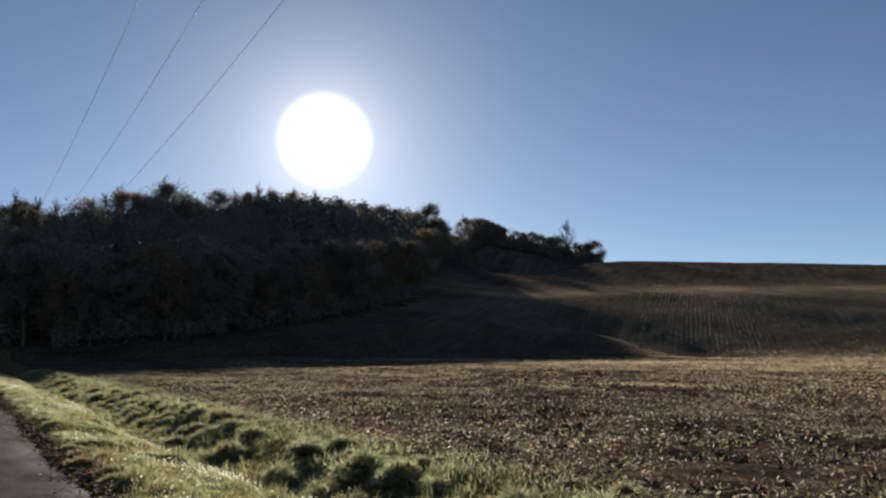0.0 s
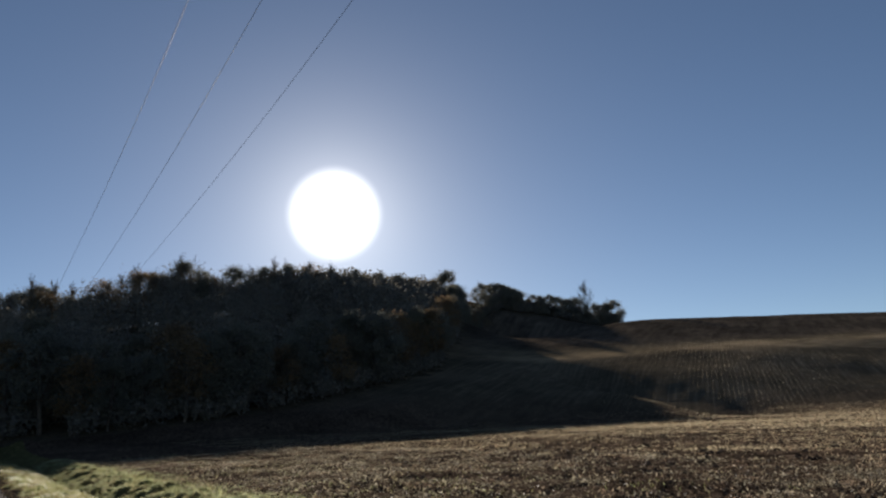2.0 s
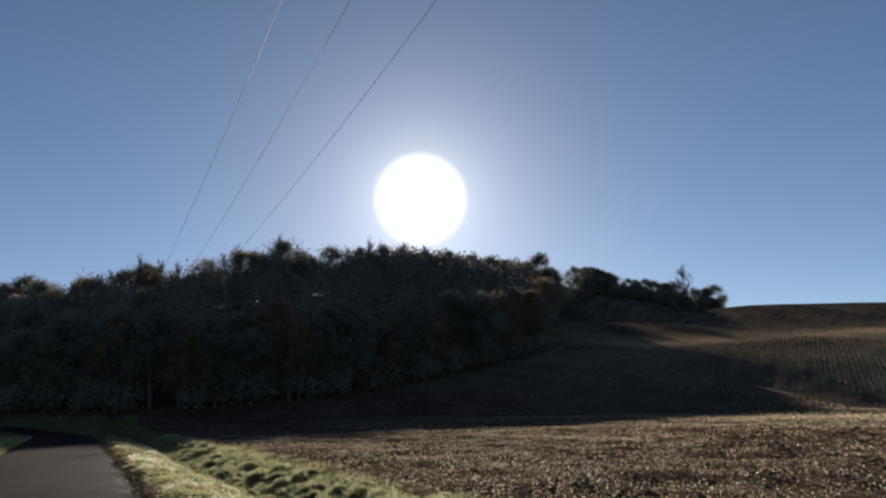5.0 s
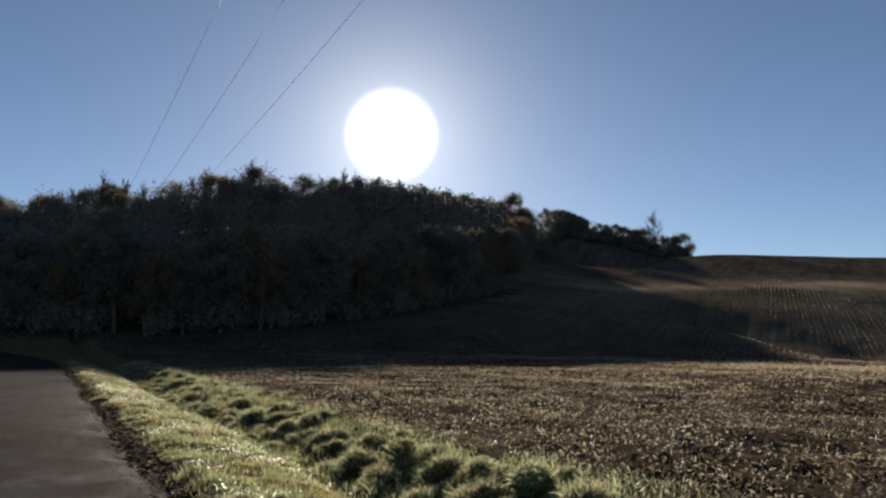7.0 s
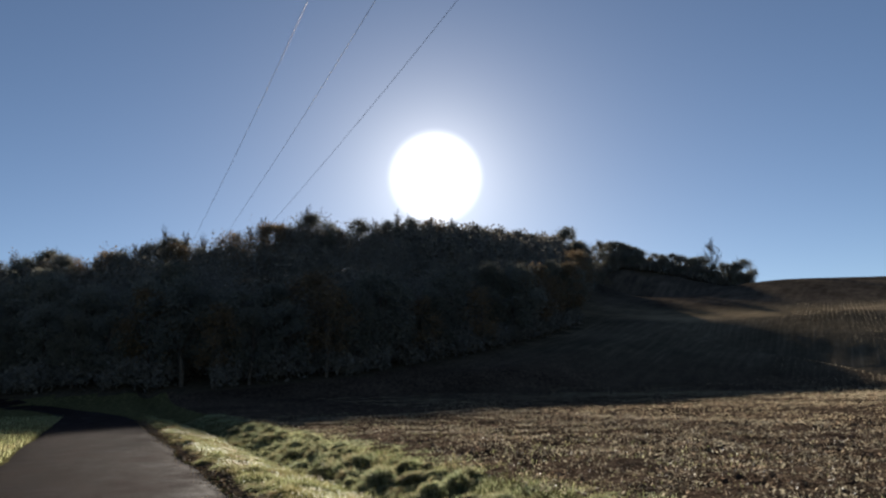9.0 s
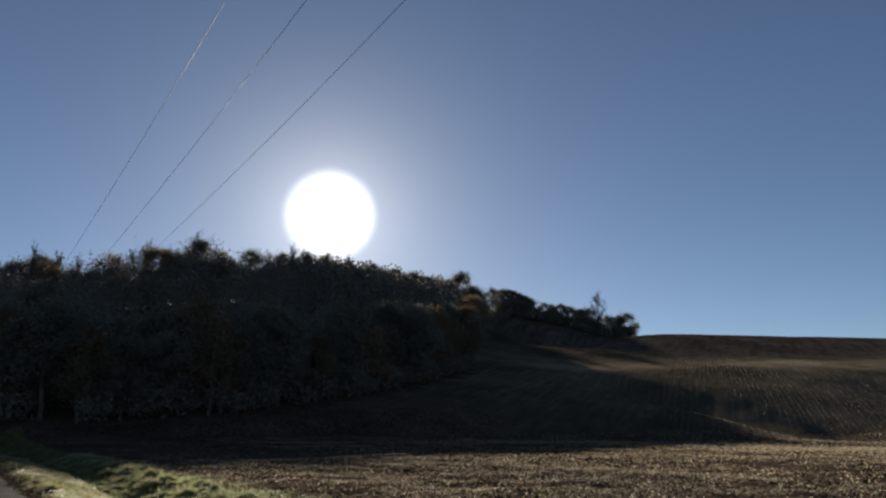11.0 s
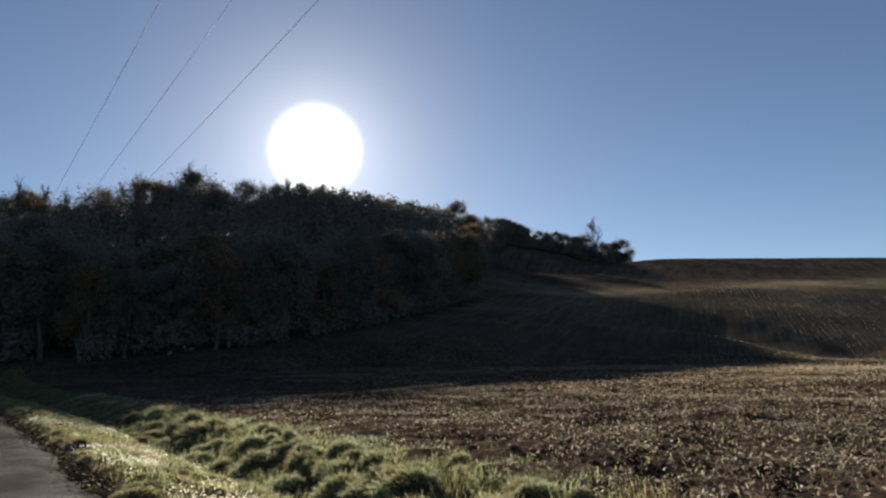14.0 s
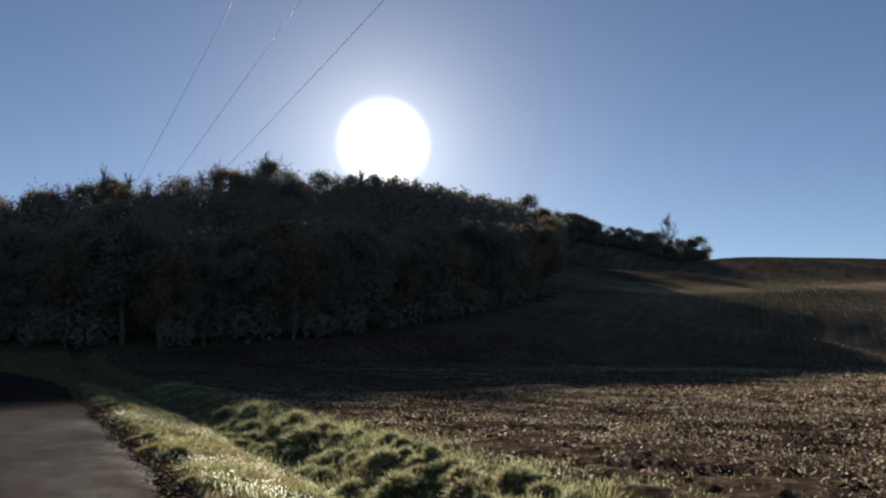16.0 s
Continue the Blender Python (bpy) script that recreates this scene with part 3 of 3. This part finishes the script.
x, y, s, n = scatter(60000, 3, 52, 1.4, 3.5)
keep = (bumps(x, y, 0.9, 46) > np.clip((n - 1.5) * 1.0, 0, 0.42)) & (n > 1.6) & (R.uniform(0, 1, len(x)) < 0.8)
x, y = x[keep], y[keep]
blades("dead_grass", x, y, 0.03 + 0.08 * R.uniform(0, 1, len(x)), 0.006, DEAD, "withered brown grass in patches on the verge", "grass", 1.4, 8)
# pale blades, their colour lightened to look like wet glints
x, y, s, n = scatter(7000, 4, 50, 1.7, 3.5)
keep = R.uniform(0, 1, len(x)) < np.clip(0.15 + 0.9 * bumps(x, y, 1.6, 47), 0.03, 1)
x, y = x[keep], y[keep]
h = 0.03 + 0.06 * R.uniform(0, 1, len(x))
blades("dewy_grass", x, y, h, 0.010, GLINT_BLADE, "dew-wet blades in the verge, their glint painted as pale colour", "grass", 1.2, 7)
# flat white flecks in place of the sparkle on dew
x, y, s, n = scatter(26000, 4, 46, 1.75, 3.6)
keep = R.uniform(0, 1, len(x)) < np.clip(0.12 + 0.9 * bumps(x, y, 1.6, 47), 0.03, 1)
x, y = x[keep], y[keep]
k = len(x)
c = np.stack([x, y, land(x, y) + R.uniform(0.05, 0.12, k)], -1)
a, q = R.normal(0, 1, (k, 1, 3)), R.normal(0, 1, (k, 1, 3))
size = R.uniform(0.004, 0.011, (k, 1, 1))
a = a / np.linalg.norm(a, axis=2, keepdims=True) * size
q = np.cross(a, q)
q = q / np.linalg.norm(q, axis=2, keepdims=True) * size
i = np.arange(k) * 4
v = (c[:, None] + np.concatenate([a, q, -a, -q], 1)).reshape(-1, 3)
tagged(mesh_object("dew_drops", v, np.stack([i, i + 1, i + 2, i + 3], -1), DEW_GLINT), "white flecks painted for the sparkle of dew on the verge grass", "dew", kind="stuff")
x, y, s, n = scatter(16000, 14, 66, -5.5, -2.4)
blades("verge_grass", x, y, 0.06 + 0.09 * R.uniform(0, 1, len(x)), 0.018, GRASS, "short yellow-green grass on the far road verge", "grass", 0.8, 2)
x, y, s, n = scatter(80000, 1, 60, 3.3, 6.3)
keep = R.uniform(0, 1, len(x)) < np.clip(0.6 + 0.6 * bumps(x, y, 1.0, 33), 0.1, 1)
x, y = x[keep], y[keep]
blades("ditch_grass", x, y, 0.02 + 0.06 * R.uniform(0, 1, len(x)), 0.006, TUFT, "longer tangled grass on the ditch banks", "grass", 1.3, 3)
x, y, s, n = scatter(150000, 0, 62, 4.9, 7.6)
keep = R.uniform(0, 1, len(x)) < np.clip(1.1 - np.abs(n - 5.5) / 1.1, 0, 1) * np.clip(0.2 + 0.8 * bumps(x, y, 0.9, 48), 0.03, 0.8)
x, y = x[keep], y[keep]
h = 0.015 + 0.03 * R.uniform(0, 1, len(x)) + 0.06 * np.clip(bumps(x, y, 0.6, 49), 0, 1) * R.uniform(0.3, 1, len(x))
blades("bank_grass", x, y, h, 0.006, TUFT, "sunlit yellow-green grass along the top of the ditch bank", "grass", 1.2, 9)
x, y, s, n = scatter(52000, 1, 46, 3.8, 5.7)
clump = bumps(x, y, 0.45, 61)
keep = (clump > 0.12) & (R.uniform(0, 1, len(x)) < 0.75)
x, y, clump = x[keep], y[keep], clump[keep]
h = 0.05 + (0.05 + 0.3 * np.clip(clump, 0, 0.6)) * R.uniform(0, 1, len(x)) ** 1.6
blades("long_grass", x, y, h, 0.007, GRASS, "long ragged grass standing among the ditch tussocks", "grass", 0.9, 11)
x, y, s, n = scatter(26000, 0, 55, 5.8, 15)
keep = R.uniform(0, 1, len(x)) < np.clip(1.0 - (n - 6) / 10, 0, 1) * np.clip(0.2 + 0.8 * bumps(x, y, 1.6, 34), 0.03, 1)
x, y = x[keep], y[keep]
blades("weeds", x, y, 0.03 + 0.06 * R.uniform(0, 1, len(x)), 0.012, GRASS, "sparse green weeds among the clods at the field edge", "weeds", 1.0, 4)


def straw_bits(name, k, s0, s1, n0, n1, lo, hi, seed, label):
    x, y, s, n = scatter(k, s0, s1, n0, n1)
    keep = (y < np.interp(x, TX, FOOT) + 25) & (R.uniform(0, 1, k) < np.clip(0.6 + 0.5 * bumps(x, y, 2.4, 35), 0.08, 1))
    x, y = x[keep], y[keep]
    h = R.uniform(lo, hi, len(x))
    blades(name, x, y, h, (lo + hi) * 0.16, STRAW, label, "stubble", 1.6, seed)


def residue(k, s0, s1, n0, n1, lo, hi, lift, seed, label, mat=STRAW):
    """Dry leaves and chaff lying every way over the clods, as one mesh."""
    r = np.random.RandomState(seed)
    x, y, s, n = scatter(k, s0, s1, n0, n1)
    keep = (y < np.interp(x, TX, FOOT) + 3) & (r.uniform(0, 1, k) < np.clip(0.55 + 0.5 * bumps(x, y, 1.7, 37) + 0.3 * bumps(x, y, 9.0, 38), 0.06, 1))
    x, y = x[keep], y[keep]
    k = len(x)
    c = np.stack([x, y, land(x, y) + lift * r.uniform(-0.2, 1.0, k)], -1)
    a = r.normal(0, 1, (k, 3)) * [1, 1, 0.75]
    a /= np.linalg.norm(a, axis=1, keepdims=True)
    b = np.cross(a, r.normal(0, 1, (k, 3)))
    b /= np.linalg.norm(b, axis=1, keepdims=True)
    size = r.uniform(lo, hi, (k, 1))
    wide = size * r.uniform(0.12, 0.42, (k, 1))
    v = np.stack([c - a * size, c + b * wide, c + a * size, c - b * wide], 1)
    i = np.arange(k) * 4
    ob = mesh_object("crop_residue", v.reshape(-1, 3), np.stack([i, i + 1, i + 2, i + 3], -1), mat)
    tagged(ob, label, "crop residue", kind="stuff")


residue(360000, -1, 50, 5.4, 19, 0.01, 0.045, 0.09, 41, "dry brown leaves and straw strewn among the clods", CHAFF)
residue(320000, -8, 80, 17, 60, 0.016, 0.048, 0.10, 42, "dry straw scattered over the field")
residue(310000, -30, 110, 42, 150, 0.035, 0.09, 0.22, 43, "dry straw at the far edge of the field")
straw_bits("stubble", 9000, -2, 56, 5.7, 28, 0.02, 0.06, 44, "short pale stubble standing in the field")


def build_stubble_rows(u0, u1, v0, v1, step, lo, hi, wide, seed, label):
    """Cut stalks standing in straight sown rows that run up the hill."""
    r = np.random.RandomState(seed)
    way = radians(21.5)
    v = np.arange(v0, v1, 0.75)
    u = np.arange(u0, u1, step)
    V, U = (q.ravel() for q in np.meshgrid(v, u))
    V, U = V + r.normal(0, 0.09, V.shape), U + r.uniform(-0.5, 0.5, U.shape) * step
    x, y = U * math.sin(way) + V * math.cos(way), U * math.cos(way) - V * math.sin(way)
    worn = np.clip(0.3 + 0.4 * bumps(x, y, 6.0, seed) + 0.8 * bumps(x, y, 24.0, seed + 1), 0.02, 1)
    keep = (r.uniform(0, 1, len(x)) < worn) & (y > 62 + 6 * bumps(x, y, 9.0, 5)) & (y < 186) & (y < wood_edge(x) - 8) & (x > 2)
    x, y = x[keep], y[keep]
    blades("stubble_rows", x, y, r.uniform(lo, hi, len(x)), wide, CHAFF, label, "stubble", 0.9, seed)


build_stubble_rows(60, 210, -20, 90, 0.3, 0.05, 0.16, 0.05, 45, "cut maize stalks standing in rows on the slope")


def build_clods(k, s0, s1, n0, n1, lo, hi, seed):
    r = np.random.RandomState(seed)
    bm = bmesh.new()
    bmesh.ops.create_icosphere(bm, subdivisions=1, radius=1)
    bv = np.array([v.co for v in bm.verts])
    bf = np.array([[v.index for v in f.verts] for f in bm.faces])
    bm.free()
    x, y, s, n = scatter(k, s0, s1, n0, n1)
    size = lo + (hi - lo) * r.uniform(0, 1, k) ** 2.5
    v = bv[None] * r.uniform(0.6, 1.3, (k, len(bv), 1)) * size[:, None, None] * np.stack([r.uniform(0.8, 1.5, k), r.uniform(0.8, 1.5, k), r.uniform(0.5, 0.9, k)], -1)[:, None]
    a = r.uniform(0, 6.283, k)
    c, q = np.cos(a)[:, None], np.sin(a)[:, None]
    v = np.stack([v[..., 0] * c - v[..., 1] * q, v[..., 0] * q + v[..., 1] * c, v[..., 2]], -1)
    v = v + np.stack([x, y, land(x, y) + size * 0.15], -1)[:, None]
    f = bf[None] + (np.arange(k) * len(bv))[:, None, None]
    ob = mesh_object("clods", v.reshape(-1, 3), f.reshape(-1, 3), SOIL)
    tagged(ob, "broken clods of dark brown earth in the field", "clods", kind="stuff")


build_clods(11000, -1, 46, 5.8, 14, 0.012, 0.05, 53)
build_clods(7000, -1, 50, 6.2, 20, 0.02, 0.08, 51)
build_clods(6000, -6, 70, 16, 48, 0.03, 0.11, 52)


def tussock_model(seed, tall, ragged, dead):
    """Blades standing off an uneven mound; tall and pointed, or low and spreading."""
    r = np.random.RandomState(seed)
    k = 1800
    up = r.uniform(0.02, 1, k) ** 1.2
    a = r.uniform(0, 6.283, k)

    def mound(a, up):
        lump = 1 + 0.25 * np.sin(2 * a + seed) + 0.2 * np.sin(3 * a + 2.3 * seed + 3 * up) + 0.15 * np.sin(7 * a + 1.7 * seed)
        wide = np.cos(up * 1.5) ** 0.75 * lump * 0.27
        rise = np.sin(up * 1.35) * 0.2 * tall * (1 + 0.2 * np.sin(a + seed) * (1 - up) + 0.15 * np.sin(4 * a - seed) * (1 - up))
        return np.stack([wide * np.cos(a), wide * np.sin(a), rise], -1)

    root = mound(a, up)
    way = np.stack([root[:, 0] * 3.2, root[:, 1] * 3.2, up * 0.7 + 0.45], -1) + r.normal(0, 0.28 + 0.3 * ragged, (k, 3))
    way /= np.linalg.norm(way, axis=1, keepdims=True)
    # blades gather into locks
    lock = 0.55 + 0.45 * np.sin(9 * a + 3 * np.sin(6 * up + seed)) * np.sin(8 * up + 4 * a)
    long = (0.045 + 0.19 * r.uniform(0, 1, k) ** 1.5 * lock + 0.14 * ragged * r.uniform(0, 1, k) ** 5)[:, None]
    side = np.cross(way, r.normal(0, 1, (k, 3)))
    side /= np.linalg.norm(side, axis=1, keepdims=True)
    side *= 0.0036 * r.uniform(0.6, 1.3, (k, 1))
    fall = np.array([0, 0, -1.0]) * long * r.uniform(0.05, 0.7, (k, 1))
    v = np.empty((k, 7, 3))
    for i, (u, wide) in enumerate(((0, 1), (0.45, 0.9), (0.8, 0.6))):
        c = root + way * long * u + fall * u * u
        v[:, 2 * i], v[:, 2 * i + 1] = c - side * wide, c + side * wide
    v[:, 6] = root + way * long + fall
    i = np.arange(k) * 7
    faces = np.stack([np.stack([i, i + 1, i + 3, i + 2], -1), np.stack([i + 2, i + 3, i + 5, i + 4], -1)], 1).reshape(-1, 4).tolist() + np.stack([i + 4, i + 5, i + 6], -1).tolist()
    dry = (r.uniform(0, 1, k) < dead).astype(int)
    me_v, me_f = v.reshape(-1, 3).tolist(), faces
    # the matted heart of the tussock
    base = len(me_v)
    rings, seg = 5, 14
    for p in range(rings + 1):
        g = 6.283 * np.arange(seg) / seg
        me_v.extend((mound(g, np.full(seg, min(p / rings, 0.995))) * 0.96 - [0, 0, 0.03]).tolist())
    for p in range(rings):
        for q in range(seg):
            me_f.append((base + p * seg + q, base + p * seg + (q + 1) % seg, base + (p + 1) * seg + (q + 1) % seg, base + (p + 1) * seg + q))
    idx = [2 * d for d in np.repeat(dry, 2)] + [2 * d for d in dry] + [1] * (rings * seg)
    return mesh_object("grass_tussock", me_v, me_f, [TUFT, TURF, DEAD], idx=[int(q) for q in idx])


TUSSOCKS = [tussock_model(60 + k, *q) for k, q in enumerate(((1.0, 0.4, 0.05), (1.2, 0.3, 0.1), (0.8, 0.9, 0.1), (1.0, 0.6, 0.25), (0.65, 0.5, 0.05), (0.8, 0.7, 0.7)))]
for ob in TUSSOCKS:
    tagged(ob, "rounded tussock of long green grass on the ditch bank", "grass tussock", "tussocks along the ditch")


def put_tussock(s, n, size, k, tall=1.0):
    x, y = xy(s, n)
    m = pose(x, y, float(land(x, y)) - 0.02, rng.gauss(0, 9), rng.gauss(0, 9), rng.uniform(0, 360)) @ Matrix.Diagonal((size * rng.uniform(0.8, 1.35), size, size * tall, 1))
    ob = copy_thing(TUSSOCKS[k], Matrix.Identity(4))
    ob.matrix_basis = m


MARKED = ((44.2, 5.1, 1.0, 0, 1.25), (40.7, 5.05, 0.95, 1, 1.3), (39.8, 4.8, 0.9, 3, 1.1), (42.4, 4.6, 0.9, 0, 1.1), (41.2, 4.3, 0.8, 2, 1.0), (43.6, 4.2, 0.75, 4, 1.0), (22.6, 5.0, 0.8, 0, 1.1), (21.4, 5.0, 0.65, 1, 1.5), (20.1, 4.95, 0.95, 2, 1.0), (20.8, 4.4, 0.85, 3, 1.0))
for s, n, size, kind, tall in MARKED:
    put_tussock(s, n, size, kind, tall)
s, count = 0.5, 0
while s < 46 and count < 285:
    thick = float(bumps(np.array(s), np.array(3.0), 6.0, 50))
    for n0, chance, big in ((5.1, 0.6, 0.9), (4.9, 0.6, 1.0), (4.65, 0.6, 1.05), (5.4, 0.35, 0.6), (5.8, 0.2, 0.4), (4.4, 0.55, 1.0), (4.1, 0.45, 0.9)):
        if rng.random() < 0.85 * chance * (1 + 0.6 * thick) * (1.3 if n0 < 5.2 and s < 14 else 0.35 if n0 < 4.5 and s < 26 else 1.0):
            kind = rng.choices(range(6), (5, 3, 5, 4, 4, 2))[0]
            p, q = s + rng.uniform(-0.45, 0.45), n0 + rng.gauss(0, 0.1)
            if min((p - m[0]) ** 2 + (q - m[1]) ** 2 for m in MARKED) > 0.2:
                put_tussock(p, q, big * rng.choice((0.45, 0.6, 0.72, 0.85, 1.0)) * rng.uniform(0.85, 1.15), kind, rng.uniform(0.75, 1.2))
                count += 1
    s += 0.48


def build_verge_tufts(count):
    """Low tufts scattered over the verge, as one mesh."""
    verts, faces, idx = [], [], []
    base = 0
    for _ in range(count):
        me = TUSSOCKS[rng.choice((2, 4, 5, 3))].data
        edge = rng.random() < 0.6
        x, y = xy(rng.uniform(3, 48), rng.gauss(1.9, 0.12) if edge else rng.uniform(1.9, 3.2))
        size, a, tall = rng.uniform(0.25, 0.65) if edge else rng.uniform(0.2, 0.45), rng.uniform(0, 6.283), rng.uniform(0.5, 0.9)
        v = np.empty(len(me.vertices) * 3)
        me.vertices.foreach_get("co", v)
        v = v.reshape(-1, 3) * size
        c, q = math.cos(a), math.sin(a)
        v = np.stack([x + v[:, 0] * c - v[:, 1] * q, y + v[:, 0] * q + v[:, 1] * c, float(land(x, y)) - 0.02 + v[:, 2] * tall], -1)
        verts.append(v)
        for p in me.polygons:
            faces.append([base + k for k in p.vertices])
            idx.append(p.material_index)
        base += len(v)
    ob = mesh_object("verge_tufts", np.concatenate(verts), faces, [GRASS, TURF, DEAD], idx=idx)
    tagged(ob, "small ragged tufts of grass on the road verge", "grass", kind="stuff")


build_verge_tufts(150)
for ob in TUSSOCKS:
    bpy.data.objects.remove(ob)


def build_leaf_litter():
    k = 5000
    r = np.random.RandomState(71)
    s = r.uniform(0, 55, k)
    n = 1.56 + r.normal(0, 0.17, k)
    x, y = xy(s, n)
    z = np.where(n < 1.38, 0.08 + 0.025 * s + 0.012, land(x, y) + 0.015)
    size = r.uniform(0.012, 0.04, k)
    a = r.uniform(0, 6.283, k)
    v = np.empty((k, 4, 3))
    for i, (p, q) in enumerate(((-1, 0), (0, -0.6), (1, 0), (0, 0.6))):
        v[:, i] = np.stack([x + size * (p * np.cos(a) - q * np.sin(a)), y + size * (p * np.sin(a) + q * np.cos(a)), z + r.uniform(0, 0.025, k)], -1)
    b = np.arange(k) * 4
    ob = mesh_object("leaf_litter", v.reshape(-1, 3), np.stack([b, b + 1, b + 2, b + 3], -1), LEAF_LITTER)
    tagged(ob, "dry brown leaves and grit along the crumbled road edge", "leaf litter", kind="stuff")


build_leaf_litter()


def build_road_edge():
    r = np.random.RandomState(91)
    bm = bmesh.new()
    bmesh.ops.create_icosphere(bm, subdivisions=1, radius=1)
    bv = np.array([v.co for v in bm.verts])
    bf = np.array([[v.index for v in f.verts] for f in bm.faces])
    bm.free()
    k = 6000
    s = r.uniform(1, 55, k)
    n = 1.6 + r.normal(0, 0.1, k) + 0.08 * np.sin(s * 0.9) * np.sin(s * 0.23)
    x, y = xy(s, n)
    size = 0.008 + 0.04 * r.uniform(0, 1, k) ** 3
    v = bv[None] * r.uniform(0.6, 1.3, (k, len(bv), 1)) * size[:, None, None] * np.array([1.2, 1.2, 0.6])
    v = v + np.stack([x, y, 0.085 + 0.025 * s + size * 0.2], -1)[:, None]
    f = bf[None] + (np.arange(k) * len(bv))[:, None, None]
    ob = mesh_object("road_crumbs", v.reshape(-1, 3), f.reshape(-1, 3), SOIL)
    tagged(ob, "crumbled dark soil and grit along the road edge", "soil", kind="stuff")


build_road_edge()


# ---- rail fence in the shade beside the lane ----
def box_mesh(name, x0, x1, y0, y1, z0, z1, mat, parent, label=""):
    bm = bmesh.new()
    bmesh.ops.create_cube(bm, size=1)
    for v in bm.verts:
        v.co = ((x0 + x1) / 2 + v.co.x * (x1 - x0), (y0 + y1) / 2 + v.co.y * (y1 - y0), (z0 + z1) / 2 + v.co.z * (z1 - z0))
    bmesh.ops.bevel(bm, geom=bm.edges[:], offset=0.012, segments=2, affect="EDGES")
    me = bpy.data.meshes.new(name)
    bm.to_mesh(me)
    bm.free()
    me.materials.append(mat)
    ob = new(name, me)
    ob.parent = parent
    return tagged(ob, label) if label else ob


def build_rail_fence(x, y, turn):
    fence = new("rail_fence")
    for px, high in ((0.0, 2.75), (0.95, 2.5), (1.75, 2.4)):
        box_mesh("post", px - 0.06, px + 0.06, -0.06, 0.06, -0.4, high, WEATHERED, fence)
    for k in range(6):
        z = 1.05 + 0.27 * k
        box_mesh("rail", -0.1, 1.0 if k < 5 else 1.85, -0.1, -0.062, z - 0.045, z + 0.045, WEATHERED, fence)
    fence.matrix_basis = pose(x, y, float(land(x, y)), 0, 0, turn)
    tagged(fence, "grey weathered timber rail fence in the shade beside the lane", "fence")


build_rail_fence(-30.2, 37.2, 37)


# ---- overhead lines ----
for n0, z0 in ((6.16, 18.09), (8.51, 17.8), (12.07, 18.5)):
    verts, faces = [], []
    path = []
    for s in np.arange(-60, 113, 3.0):
        a = max(s, 0.0) - 30
        x, y = xy(s, n0 + 0.01174 * (s - 30))
        path.append(Vector((x, y, z0 - 0.05236 * a + 0.0012515 * a * a - 0.00000924 * a**3)))
    tube(path, [0.012] * len(path), 5, verts, faces)
    ob = mesh_object("power_line", [tuple(v) for v in verts], faces, WIRE, smooth=True)
    tagged(ob, "thin dark overhead power line strung along the road", "power line", "overhead power lines")
